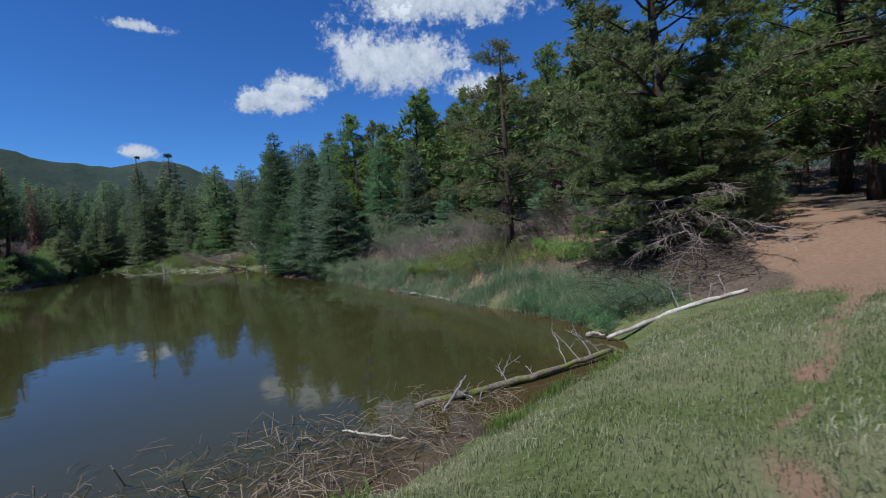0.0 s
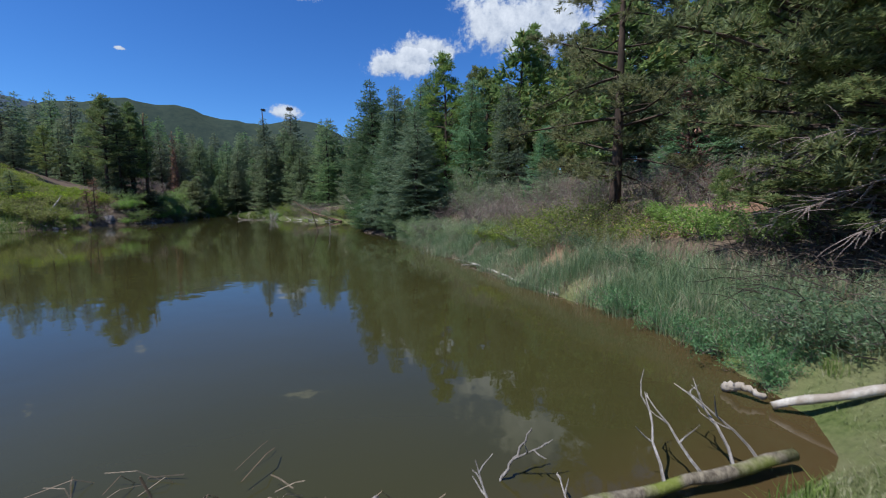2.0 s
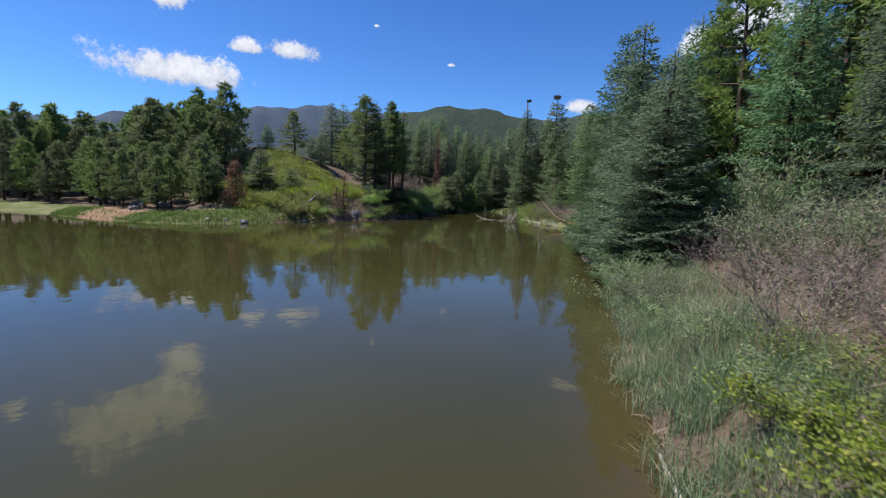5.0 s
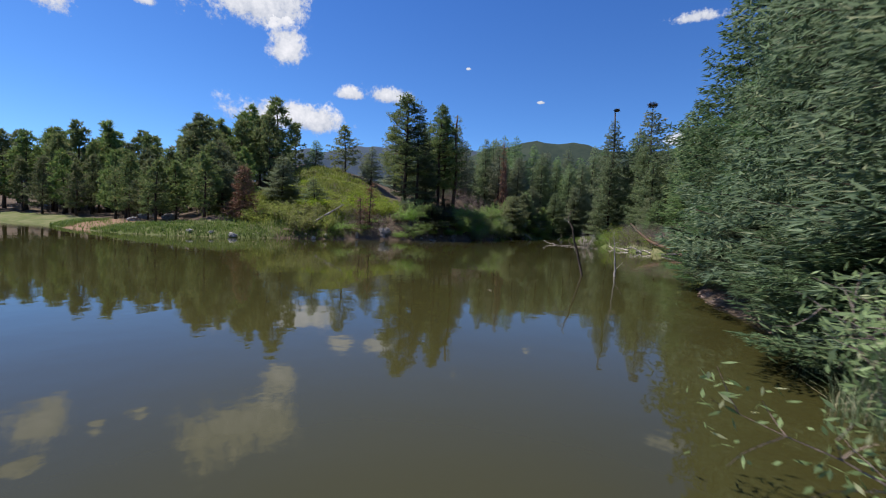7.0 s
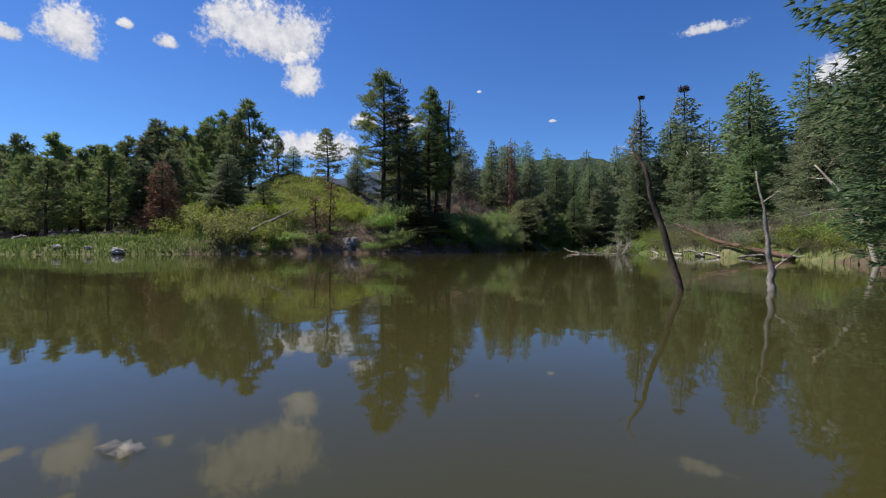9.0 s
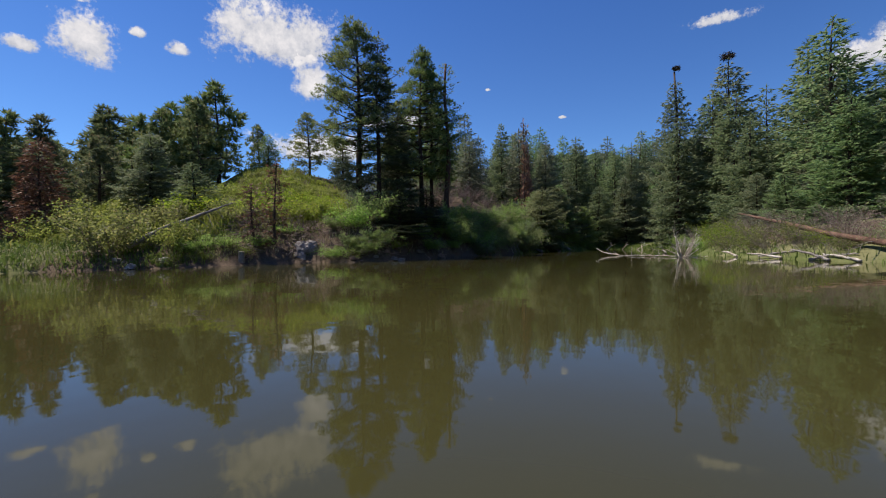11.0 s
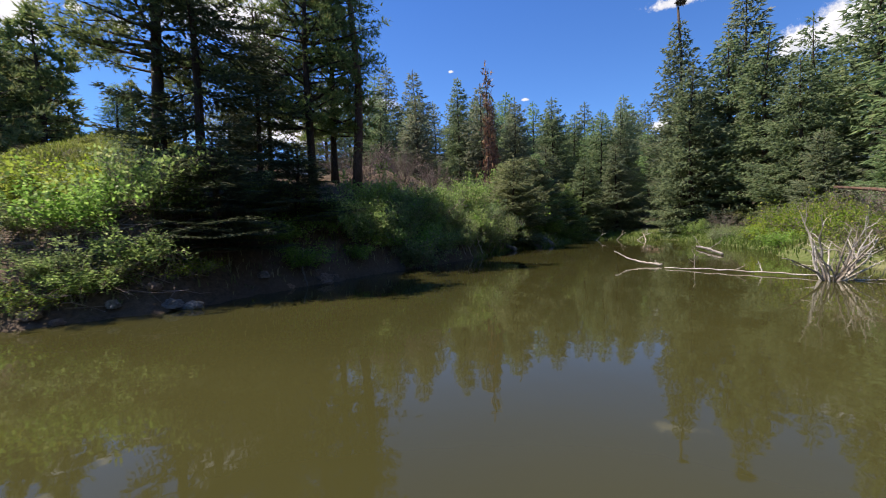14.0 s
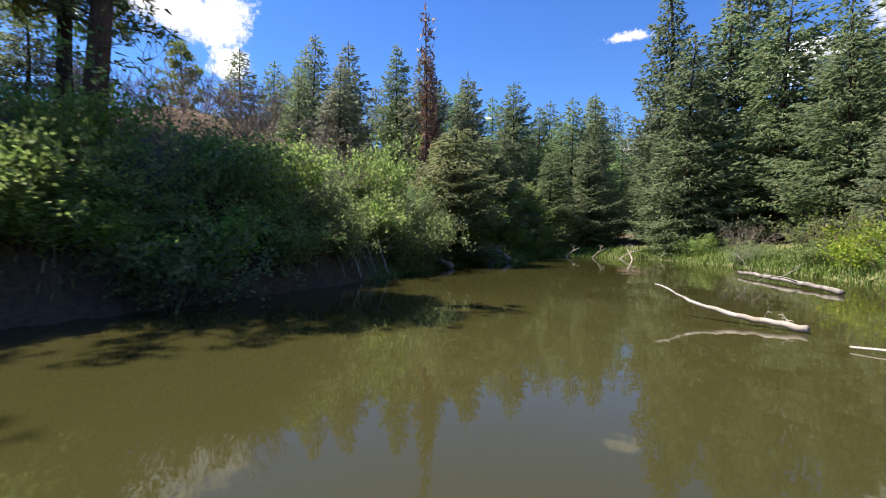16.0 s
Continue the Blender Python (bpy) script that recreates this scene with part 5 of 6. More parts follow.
def straw_bed():
    """Broken reed stalks, kinked and lying in the shallows by the dam."""
    rng = np.random.default_rng(17)
    pieces = []
    x, y = field(rng, 30000, (-4, 7.2, 1, 12.6), lambda x, y: soft(shore_gap(x, y), -4.6, -1.4) * soft(-shore_gap(x, y), -0.2, 0.3) * (0.10 + 0.55 * clumpy(x, y, 0.45) * soft(shore_gap(x, y), -3.2, -0.8)) * soft(x * 0.9 - y, -9.9, -8.0))
    for px, py in zip(x, y):
        a = rng.uniform(0, 6.28)
        length = rng.uniform(0.2, 0.85)
        z = rng.uniform(-0.05, 0.16)
        p0 = np.array([px, py, z])
        d = unit(np.array([math.cos(a), math.sin(a), rng.uniform(-0.1, 0.35)]))
        p1 = p0 + d * length * rng.uniform(0.35, 0.65)
        d2 = unit(d + np.array([rng.normal() * 0.3, rng.normal() * 0.3, -rng.uniform(0.1, 1.3)]))
        p2 = p1 + d2 * length * rng.uniform(0.2, 0.5)
        pieces.append(tube([p0, p1, p2], rng.uniform(0.0025, 0.0062), 3))
    for _ in range(110):
        px, py = rng.uniform(-2, 6.6), rng.uniform(7.2, 12.2)
        if not -3.2 < shore_gap(px, py) < 0.1:
            continue
        tall = rng.uniform(0.12, 0.4)
        lean = rng.normal(size=2) * 0.12
        pieces.append(tube([[px, py, -0.2], [px + lean[0], py + lean[1], tall]], 0.011, 5))
    return lay("dead_reeds", "tangle of broken dead reed stalks in the shallows", "reeds", STRAW, pieces)


straw_bed()


def bank_straw():
    """Bent dead stalks at the foot of the reeds."""
    rng = np.random.default_rng(19)
    pieces = []
    x, y = field(rng, 60000, (-12, 10, 16, 38), lambda x, y: soft(-np.abs(shore_gap(x, y) - 0.05), -0.55, -0.15) * soft(x * 0.6 + y, 23.6, 25) * (0.2 + 0.8 * clumpy(x, y, 0.6)) * 0.5)
    for px, py in zip(x, y):
        a = rng.uniform(0, 6.28)
        length = rng.uniform(0.25, 0.7)
        p0 = np.array([px, py, max(0.0, float(land(px, py))) + rng.uniform(-0.03, 0.05)])
        d = unit(np.array([math.cos(a), math.sin(a), rng.uniform(0.1, 1.2)]))
        p1 = p0 + d * length * rng.uniform(0.4, 0.7)
        d2 = unit(np.array([d[0] + rng.normal() * 0.3, d[1] + rng.normal() * 0.3, -rng.uniform(0.2, 1.0)]))
        pieces.append(tube([p0, p1, p1 + d2 * length * rng.uniform(0.25, 0.5)], rng.uniform(0.004, 0.009), 3))
    return lay("reed_litter", "bent dry stalks at the foot of the reeds", "reeds", STRAW, pieces[:2600])


bank_straw()


# ---- logs, sticks and stones ----
def log(name, words, points, radii, mat, twigs=(), twig_mat=None, sides=10, group="", rough=0.12, seed=1):
    """A fallen trunk along points; twigs: where along it, direction, length."""
    rng = np.random.default_rng(seed)
    pts, rad = np.array(points, float), np.array(radii, float)
    u, w = np.linspace(0, 1, len(pts)), np.linspace(0, 1, 18)
    line = np.stack([np.interp(w, u, pts[:, i]) for i in range(3)], -1) + rng.normal(size=(18, 3)) * 0.012
    r = np.interp(w, u, rad) * (1 + rough * rng.normal(size=18) * 0.6)
    v, f = tube(line, r, sides)
    v = v + rng.normal(size=v.shape) * np.mean(rad) * 0.05
    thing = new(name)
    thing.matrix_basis = Matrix.Translation(line[0])
    trunk = part("trunk", [(v - line[0], f)], mat, thing, smooth=True)
    for at, way, length in twigs:
        p = np.array([np.interp(at, w, line[:, i]) for i in range(3)]) - line[0]
        limb = wander(rng, p, way, length, 5, 0.35)
        branch = part("branch", [tube(limb, np.linspace(0.017, 0.005, 6) * min(1.3, 0.5 + length / 1.5), 5)], twig_mat or mat, thing)
        for k in (2, 3, 4):
            part("twig", [tube(wander(rng, limb[k], np.array(way) + rng.normal(size=3) * 0.6, length * rng.uniform(0.2, 0.45), 3, 0.4), [0.010, 0.008, 0.006, 0.003], 4)], twig_mat or mat, branch)
    return tagged(thing, words, "log", group)


log("mossy_log", "half-sunken mossy log with bare twigs by the dam", [(5.3, 11.65, 0.03), (7.2, 13.3, 0.08), (9.15, 15.45, 0.16)], [0.062, 0.075, 0.058], MOSSY,
    [(0.72, (-0.5, 0.7, 1.1), 1.0), (0.80, (-0.8, 0.3, 0.9), 0.9), (0.86, (-0.3, 0.9, 0.8), 1.1), (0.92, (-0.9, 0.2, 0.7), 0.9), (0.42, (-0.6, 0.3, 0.9), 0.5), (0.55, (-0.4, 0.6, 0.8), 0.35), (0.30, (0.3, -0.9, 0.0), 0.7)], GREY_WOOD, seed=2)
log("bleached_log", "long sun-bleached log running up the bank", [(9.05, 17.0, 0.07), (10.2, 17.0, 0.56), (11.3, 16.8, 1.04), (12.5, 16.8, 1.38)], [0.055, 0.065, 0.065, 0.05], PALE_WOOD,
    [(0.55, (-0.4, 0.4, 0.9), 0.9), (0.66, (-0.6, 0.3, 0.7), 0.8), (0.75, (0.5, 0.4, 0.8), 0.7), (0.85, (0.3, 0.6, 1.0), 0.8)], GREY_WOOD, seed=3)
log("driftwood", "bleached broken root end at the water's corner", [(8.55, 17.4, 0.05), (8.75, 17.25, 0.18), (9.0, 17.15, 0.10)], [0.07, 0.05, 0.04], PALE_WOOD, seed=4)
log("white_stick", "white peeled stick lying on the dead reeds", [(4.55, 10.3, 0.13), (5.1, 10.2, 0.15), (5.75, 10.25, 0.10)], [0.016, 0.022, 0.014], PALE_WOOD, seed=5, sides=6)
log("crooked_stick", "forked grey stick leaning on the mossy log", [(5.9, 11.6, 0.02), (6.05, 12.1, 0.22), (6.15, 12.4, 0.42)], [0.03, 0.03, 0.02], GREY_WOOD, [(0.5, (0.6, -0.7, -0.1), 0.6)], seed=6, sides=6)
log("bare_stake", "thin bare branch standing in the shallows", [(6.6, 13.6, -0.1), (6.75, 13.9, 0.25), (6.85, 14.0, 0.45)], [0.018, 0.014, 0.008], GREY_WOOD, [(0.4, (0.5, 0.3, 0.5), 0.4)], seed=7, sides=5)
log("reed_pole", "long thin pale pole floating along the reeds", [(-2.1, 28.1, 0.08), (-0.3, 26.7, 0.09), (1.9, 24.7, 0.08), (4.4, 22.7, 0.06)], [0.03, 0.04, 0.04, 0.03], PALE_WOOD, [(0.3, (-0.9, -0.2, 0.05), 0.8)], seed=8, sides=7)
log("fallen_tree", "dead grey fallen tree leaning over the yellow bushes", [(-50.4, 26.8, 1.0), (-51.6, 27.8, 1.9), (-53.4, 28.9, 2.7), (-55.1, 29.9, 3.45)], [0.12, 0.105, 0.08, 0.03], GREY_WOOD,
    [(0.35, (0.3, 0.6, -0.9), 1.0), (0.5, (0.3, 0.7, -0.7), 1.3), (0.6, (-0.2, 0.6, -0.7), 1.4), (0.7, (0.2, 0.6, -0.6), 1.2), (0.8, (-0.4, 0.5, -0.5), 1.0), (0.9, (-0.4, 0.2, 0.4), 0.8)], GREY_WOOD, seed=9)
log("bank_log", "long grey log slanting down the inlet's bank", [(-60.1, 66.4, 3.1), (-53.0, 62.4, 2.2), (-46.0, 58.9, 1.1), (-38.8, 57.4, 0.12)], [0.07, 0.11, 0.14, 0.15], RED_BARK,
    [(0.4, (0.2, -0.6, -0.5), 1.2), (0.6, (-0.3, -0.7, -0.3), 1.4), (0.75, (0.4, -0.7, -0.2), 1.3)], GREY_WOOD, seed=10)
log("leaning_snag", "dark dead stem leaning out of the water", [(-24.9, 40.3, -0.3), (-25.25, 40.1, 1.0), (-25.45, 39.95, 1.9), (-25.75, 39.85, 2.45)], [0.055, 0.048, 0.034, 0.014], DARK_TWIG, [(0.85, (-0.4, -0.3, 0.3), 0.35), (0.95, (0.2, 0.2, 0.8), 0.3)], PALE_WOOD, seed=11, sides=7, group="stems in the water")
log("leaning_snag", "grey dead stem bent above the water", [(-24.7, 41.6, -0.3), (-24.8, 41.65, 0.35), (-24.85, 41.62, 1.0), (-25.15, 41.7, 1.9)], [0.055, 0.045, 0.028, 0.012], GREY_WOOD, [(0.3, (0.5, 0.2, 0.5), 0.5), (0.8, (0.3, 0.5, 0.6), 0.3)], PALE_WOOD, seed=12, sides=7, group="stems in the water")
log("leaning_snag", "pale forked stem leaning from the shore", [(-32.3, 53.9, -0.3), (-32.6, 53.8, 1.3), (-33.2, 53.6, 2.6), (-34.2, 53.3, 4.0)], [0.10, 0.09, 0.07, 0.03], PALE_WOOD, [(0.55, (-0.9, -0.1, 0.1), 2.0), (0.85, (-0.9, 0.0, 0.3), 0.9), (0.9, (0.0, 0.2, 0.9), 0.7)], PALE_WOOD, seed=13, sides=7, group="stems in the water")
log("floating_branch", "white bare branch curving out of the water", [(-59.7, 54.1, 0.52), (-59.1, 54.35, 0.22), (-58.4, 54.6, 0.10), (-57.7, 54.8, 0.05)], [0.012, 0.03, 0.045, 0.05], PALE_WOOD, [(0.75, (0.2, 0.3, 0.9), 0.25), (0.9, (-0.1, -0.2, 0.9), 0.2)], seed=14, sides=7)
log("floating_pole", "long bare pole lying on the water by the snag", [(-56.9, 54.3, 0.03), (-55.4, 55.0, 0.07), (-53.8, 55.6, 0.08), (-52.4, 56.1, 0.05)], [0.012, 0.02, 0.024, 0.024], PALE_WOOD, [(0.2, (-0.3, 0.2, 0.9), 0.6), (0.45, (0.5, 0.4, 0.4), 0.35), (0.6, (-0.6, 0.3, 0.5), 0.45)], seed=15, sides=7)
log("inlet_log", "grey log end resting at the foot of the bank", [(-73.5, 53.4, 0.7), (-71.9, 54.5, 0.08)], [0.12, 0.13], GREY_WOOD, seed=16, group="logs in the inlet")
log("inlet_log", "dark log sliding from the bank into water", [(-75.4, 55.9, 1.2), (-73.7, 57.2, 0.05)], [0.15, 0.14], GREY_WOOD, [(0.4, (0.6, 0.5, 0.1), 1.0), (0.7, (0.8, 0.4, 0.2), 0.9)], seed=17, group="logs in the inlet")
log("inlet_log", "grey log end resting at the foot of the bank", [(-78.0, 58.2, 1.4), (-76.6, 59.6, 0.1)], [0.15, 0.14], GREY_WOOD, [(0.5, (0.6, 0.4, 0.4), 0.9)], seed=18, group="logs in the inlet")
log("inlet_log", "broken grey branches lying in the shallows", [(-66.0, 63.8, 0.12), (-63.4, 62.2, 0.14), (-60.6, 60.4, 0.06)], [0.05, 0.07, 0.06], GREY_WOOD, [(0.2, (-0.5, 0.3, 0.5), 0.9), (0.5, (0.4, 0.5, 0.4), 1.0), (0.7, (-0.2, -0.6, 0.3), 1.1)], seed=19, group="logs in the inlet")
for k, (px, py) in enumerate([(-82.0, 69.0), (-80.0, 69.8), (-83.4, 67.6), (-78.2, 69.4)]):
    a = 0.9 * k
    log("inlet_branch", "pale bare branch sticking out of the sedge", [(px, py, 0.0), (px + 0.8 * math.cos(a), py + 0.8 * math.sin(a), 0.5), (px + 1.5 * math.cos(a), py + 1.5 * math.sin(a), 0.7)], [0.05, 0.035, 0.015], PALE_WOOD, [(0.4, (0.3, 0.2, 0.9), 0.7), (0.6, (-0.4, 0.1, 0.8), 0.6)], seed=20 + k, sides=6, group="branches in the sedge")
for k, (px, py, a, up) in enumerate([(-42.4, 57.5, 0.4, 0.15), (-44.0, 57.6, 2.8, 0.2), (-46.4, 57.8, 0.2, 0.25), (-48.2, 58.2, 3.3, 0.15), (-49.8, 58.4, 0.5, 0.3), (-51.4, 58.5, 2.6, 0.2), (-45.2, 57.5, 3.0, 0.4)]):
    log("shore_driftwood", "bleached driftwood branch along the inlet's bank", [(px, py, 0.05), (px + 0.9 * math.cos(a), py + 0.5 * math.sin(a), 0.12 + up * 0.5), (px + 2.0 * math.cos(a), py + 1.0 * math.sin(a), 0.1 + up)], [0.07, 0.06, 0.03], PALE_WOOD if k % 2 else GREY_WOOD, [(0.4, (0.2, -0.3, 0.7), 0.7), (0.7, (-0.3, -0.2, 0.6), 0.6)], seed=30 + k, sides=7, group="driftwood on the bank")

def floating_twigs():
    """A few peeled twigs drifting together."""
    rng = np.random.default_rng(44)
    thing = new("floating_twigs")
    thing.matrix_basis = Matrix.Translation((-20.4, 34.8, 0.012))
    for k in range(9):
        c = rng.normal(size=3) * np.array([0.022, 0.022, 0.0])
        d = np.array([math.cos(0.5 + rng.normal() * 0.45), math.sin(0.5 + rng.normal() * 0.45), rng.uniform(0, 0.08)])
        part("twig", [tube(wander(rng, c - d * 0.04, d, rng.uniform(0.06, 0.12), 4, 0.2), [0.0022, 0.0026, 0.0022, 0.0018, 0.001], 5)], PALE_WOOD, thing)
    return tagged(thing, "small raft of white twigs floating on the water", "twigs")


floating_twigs()


log("root_tangle", "bare grey roots hanging from the undercut bank", [(-67.4, 48.8, 1.3), (-66.8, 49.0, 0.7), (-66.4, 49.3, 0.0)], [0.04, 0.035, 0.02], GREY_WOOD, [(0.3, (0.5, 0.4, -0.6), 1.0), (0.5, (-0.4, 0.5, -0.6), 0.9), (0.2, (0.7, -0.1, 0.2), 0.9)], seed=41, sides=6, group="roots on the bank")
log("root_tangle", "bare grey roots hanging from the undercut bank", [(-68.6, 49.6, 1.7), (-67.9, 50.0, 0.9), (-67.4, 50.4, 0.0)], [0.05, 0.04, 0.02], GREY_WOOD, [(0.2, (0.6, 0.2, 0.5), 1.2), (0.5, (0.2, 0.6, -0.5), 0.9)], seed=42, sides=6, group="roots on the bank")
log("root_tangle", "bare grey roots hanging from the undercut bank", [(-58.9, 41.6, 1.2), (-58.2, 41.6, 0.6), (-57.8, 41.8, 0.0)], [0.04, 0.03, 0.02], GREY_WOOD, [(0.4, (0.3, 0.6, -0.5), 0.8)], seed=43, sides=6, group="roots on the bank")

for k, (px, py, pz) in enumerate([(-66.2, 49.4, 0.05), (-66.9, 49.9, 0.1), (-67.7, 50.5, 0.05), (-68.4, 51.0, 0.1)]):
    log("bank_branch", "bleached dead branch leaning on the undercut bank", [(px, py, pz), (px - 0.25, py - 0.2, pz + 0.7), (px - 0.6 + 0.2 * k, py - 0.45, pz + 1.5)], [0.035, 0.028, 0.012], PALE_WOOD if k % 2 else GREY_WOOD, [(0.3, (0.6, 0.3, 0.5), 0.8), (0.5, (-0.5, 0.5, 0.4), 0.7), (0.7, (0.4, 0.5, 0.6), 0.6)], seed=70 + k, sides=6, group="branches on the bank")


def white_snag():
    """The bleached bush-like crown of a drowned tree."""
    rng = np.random.default_rng(51)
    thing = new("white_snag")
    thing.matrix_basis = Matrix.Translation((-52.4, 55.8, 0))
    for k in range(19):
        a = rng.uniform(0, 6.28)
        lean = rng.uniform(0.1, 1.5)
        line = wander(rng, [0.1 * math.cos(a), 0.1 * math.sin(a), -0.2], [math.cos(a) * lean, math.sin(a) * lean, 1.0], rng.uniform(1.2, 2.2), 6, 0.4)
        branch = part("branch", [tube(line, np.linspace(0.045, 0.008, 7), 5)], PALE_WOOD, thing)
        for i in (2, 3, 4, 5):
            part("twig", [tube(wander(rng, line[i], rng.normal(size=3) * 0.7 + np.array([0, 0, 0.6]), rng.uniform(0.3, 0.8), 3, 0.4), [0.014, 0.010, 0.007, 0.004], 4)], PALE_WOOD, branch)
    return tagged(thing, "bleached dead tree crown standing in the water", "snag")


white_snag()


def lower_limbs():
    """Dry grey boughs hanging under the big pines and brush heaped below them."""
    rng = np.random.default_rng(61)
    for k in range(22):
        a = rng.uniform(2.4, 5.4)
        z0 = rng.uniform(0.7, 2.5)
        bx, by = (11.6, 22.6) if k % 3 else (12.4, 20.6)
        line = wander(rng, [bx + 0.6 * math.cos(a), by + 0.6 * math.sin(a), float(land(bx, by)) + z0], [math.cos(a), math.sin(a), 0.0], rng.uniform(1.3, 2.6), 7, 0.3, 0.6)
        thing = new("dead_bough")
        thing.matrix_basis = Matrix.Translation(line[0])
        part("branch", [tube(line - line[0], np.linspace(0.018, 0.005, 8), 5)], TWIG, thing)
        pieces = []
        for i in range(2, 8):
            for _ in range(5):
                twig = wander(rng, line[i] - line[0], [math.cos(a) + rng.normal() * 0.8, math.sin(a) + rng.normal() * 0.8, -0.35], rng.uniform(0.3, 0.9), 4, 0.5, 0.3)
                pieces.append(tube(twig, np.linspace(0.009, 0.003, 5), 4))
        part("twigs", pieces, TWIG, thing, kind="stuff")
        tagged(thing, "dry grey bough hanging under the big pine", "branch", "dry boughs of the pine")
    x, y = rng.uniform(8.6, 14.6, 900), rng.uniform(17.5, 23.0, 900)
    pieces = []
    for px, py in zip(x, y):
        g = float(land(px, py))
        if g < 0.6 or off_line(ROAD, px, py) < 1.9:
            continue
        a = rng.uniform(0, 6.28)
        line = wander(rng, [px, py, g + rng.uniform(0, 0.5)], [math.cos(a), math.sin(a), rng.uniform(-0.2, 0.6)], rng.uniform(0.5, 1.5), 4, 0.4, 0.2)
        pieces.append(tube(line, np.linspace(0.014, 0.004, 5), 3))
    # the pine's shade over the heap is put into its dark colour
    lay("brush_heap", "heap of dry twigs in shade-dark colour below the big pine", "brush", DARK_TWIG, pieces)
    pieces = []
    for _ in range(1000):
        px, py = rng.uniform(-57.5, -52.0), rng.uniform(29.5, 39.5)
        gap = float(shore_gap(px, py))
        if not 0.15 < gap < 3.2:
            continue
        a = rng.uniform(0, 6.28)
        line = wander(rng, [px, py, float(land(px, py)) + rng.uniform(0, 0.25)], [math.cos(a), math.sin(a), rng.uniform(-0.3, 0.4)], rng.uniform(0.4, 1.5), 4, 0.4, 0.2)
        pieces.append(tube(line, np.linspace(0.018, 0.005, 5), 3))
    lay("bank_brush", "dead branches strewn over the eroded bank", "brush", TWIG, pieces)


lower_limbs()


def rock(name, words, x, y, z, size, mat, seed, turn=0.0, group=""):
    bm = bmesh.new()
    bmesh.ops.create_icosphere(bm, subdivisions=4, radius=1.0)
    for v in bm.verts:
        n = noise.fractal(v.co * 1.3 + Vector((seed, 0, 0)), 0.8, 2.0, 4)
        cell = noise.cell(v.co * 1.6 + Vector((seed, 3, 1)))
        v.co *= 1 + 0.30 * n + 0.10 * cell
        v.co.z = max(v.co.z, -0.45)
    me = bpy.data.meshes.new(name)
    bm.to_mesh(me)
    bm.free()
    me.materials.append(mat)
    ob = new(name, me)
    ob.matrix_basis = pose(x, y, z, 0, 0, turn) @ Matrix.Diagonal((*size, 1))
    return tagged(ob, words, "rock", group)


rock("boulder", "large cracked grey boulder at the waterline", -54.3, 33.9, 0.32, (0.75, 0.95, 0.85), STONE, 3, 20, "shore stones")
rock("boulder", "grey slab of rock beside the boulder", -53.9, 32.9, 0.12, (0.35, 0.55, 0.5), STONE, 8, 50, "shore stones")
rock("stone", "small pale stone at the waterline", -51.9, 30.5, 0.08, (0.34, 0.50, 0.30), PALE_STONE, 5, 10, "shore stones")
rock("boulder", "long flat reddish boulder under the yellow bush", -50.6, 25.2, 0.25, (0.9, 1.6, 0.62), RED_STONE, 11, 15, "shore stones")
rock("boulder", "dark boulder under the yellow bush", -50.3, 26.6, 0.15, (0.6, 0.8, 0.5), STONE, 14, 70, "shore stones")
for k, (px, py, s) in enumerate([(-47.2, 19.6, 0.16), (-47.2, 18.0, 0.2), (-50.2, 28.4, 0.22), (-49.4, 27.4, 0.2), (-46.8, 21.3, 0.28)]):
    rock("stone", "small pale stone on the grassy shore", px, py, float(land(px, py)) + 0.05, (s, s * 1.3, s * 0.8), PALE_STONE, 20 + k, 40 * k, "shore stones")
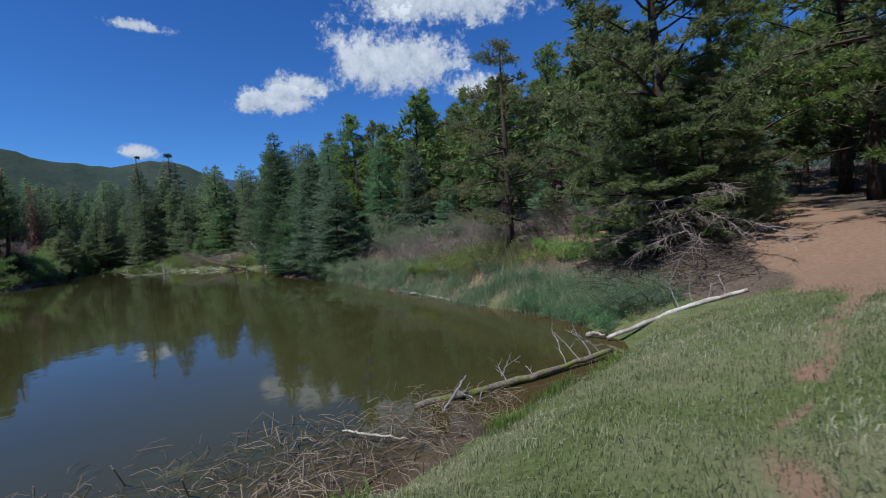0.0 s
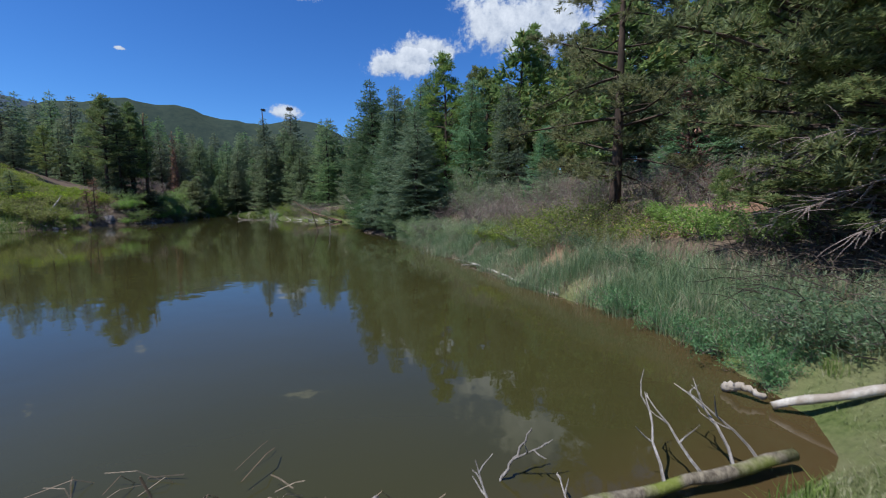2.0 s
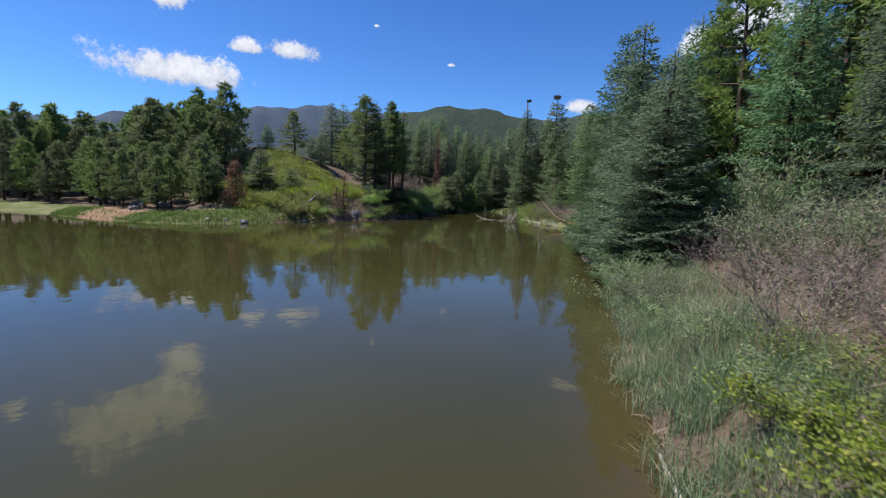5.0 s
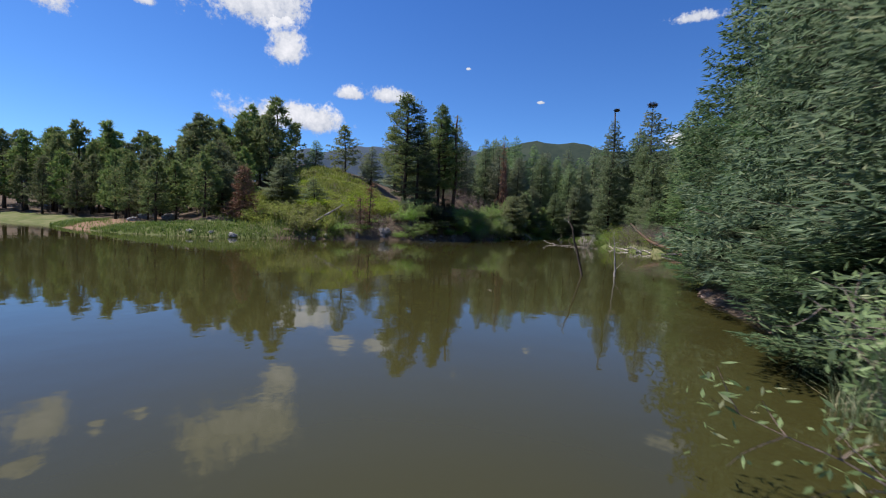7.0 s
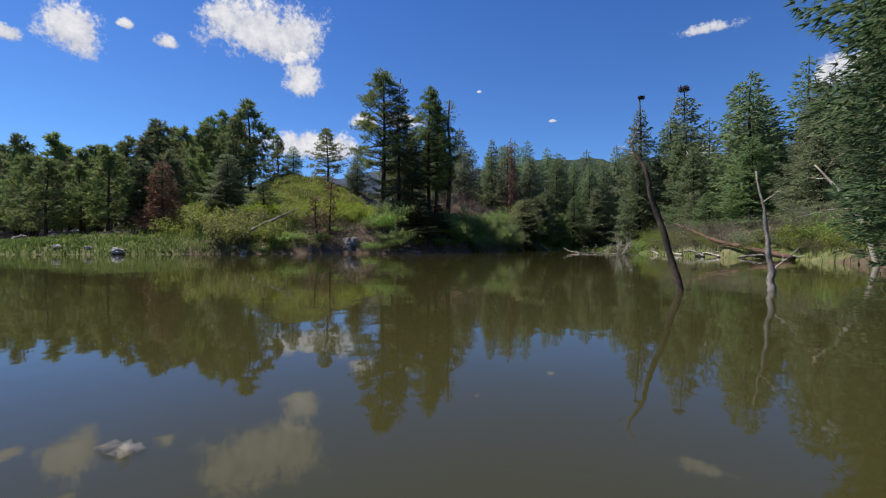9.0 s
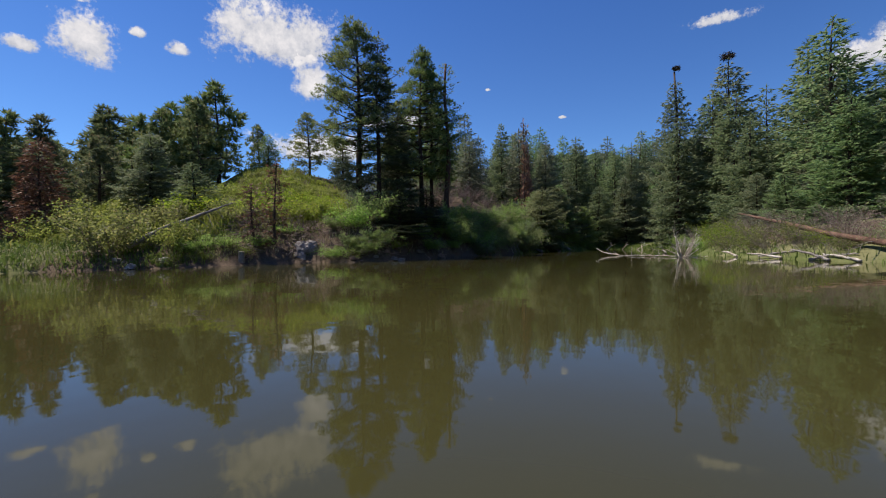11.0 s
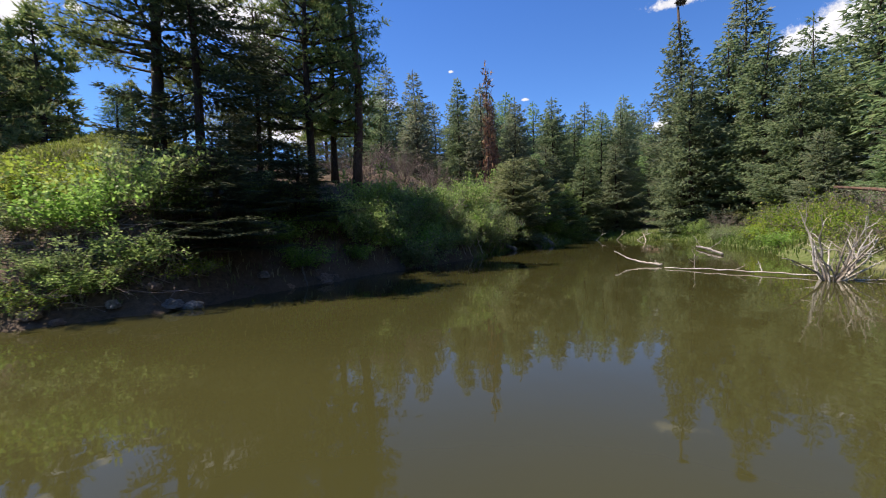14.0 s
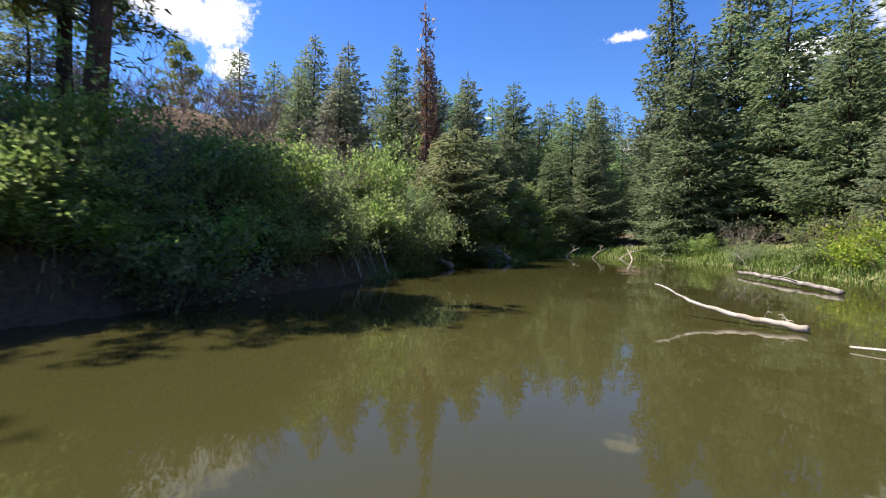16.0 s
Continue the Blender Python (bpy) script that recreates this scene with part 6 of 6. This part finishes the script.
for k, (px, py, sx) in enumerate([(-19.5, 41.75, 0.5), (-18.5, 41.05, 0.42), (-20.3, 42.1, 0.3)]):
    rock("flat_stone", "flat reddish sandstone slab at the point", px, py, 0.04, (sx, sx * 0.5, 0.13), RED_STONE, 40 + k, 30 + 25 * k, "slabs at the point")
for k, (px, py, s) in enumerate([(-58.0, 12.6, 0.7), (-60.5, 9.5, 0.8), (-56.5, 10.0, 0.5)]):
    rock("stone", "grey stone on the dirt shore", px, py, float(land(px, py)) + 0.12, (s * 1.2, s, s * 0.6), STONE, 50 + k, 33 * k, "shore stones")
rng = np.random.default_rng(77)
for k in range(15):
    px = rng.uniform(-59.5, -53.4)
    py = float(np.interp(px, [-59.5, -57.6, -54.4, -53.4], [43.4, 41.9, 39.2, 37.0])) + rng.uniform(-0.9, 0.2)
    s = rng.uniform(0.10, 0.24)
    rock("stone", "dark broken stone on the eroded bank", px, py, max(0.0, float(land(px, py))) + 0.02, (s, s * 1.3, s * 0.8), RED_STONE if k % 3 else STONE, 60 + k, 50 * k, "stones on the eroded bank")


def stump(x, y, tall, r):
    line = [(0, 0, -0.2), (0.01, 0, tall * 0.5), (0.03, 0.02, tall)]
    ob = part("stump", [tube(line, [r * 1.15, r, r * 0.95], 12)], GREY_WOOD, smooth=False)
    ob.matrix_basis = Matrix.Translation((x, y, float(land(x, y))))
    return tagged(ob, "weathered grey stump post at the waterline", "stump")


stump(-51.9, 31.25, 0.5, 0.15)


def nest(x, y, z, r):
    rng = np.random.default_rng(int(100 * r))
    pieces = []
    for k in range(170):
        a, h = rng.uniform(0, 6.28), rng.uniform(-0.35, 0.3)
        c = np.array([math.cos(a), math.sin(a), 0]) * r * rng.uniform(0.4, 0.9) * (1 - 0.4 * max(0, -h)) + np.array([0, 0, h * r])
        d = unit(np.array([-math.sin(a), math.cos(a), 0]) + rng.normal(size=3) * 0.45)
        pieces.append(tube([c - d * r * 0.5, c, c + d * r * 0.5], 0.02, 3))
    ob = part("nest", pieces, DARK_TWIG)
    ob.matrix_basis = Matrix.Translation((x, y, z))
    return tagged(ob, "large stick nest on top of a spruce", "nest", "stick nests")


nest(-82.0, 84.2, 25.6, 0.9)
nest(-84.0, 78.2, 24.5, 0.55)
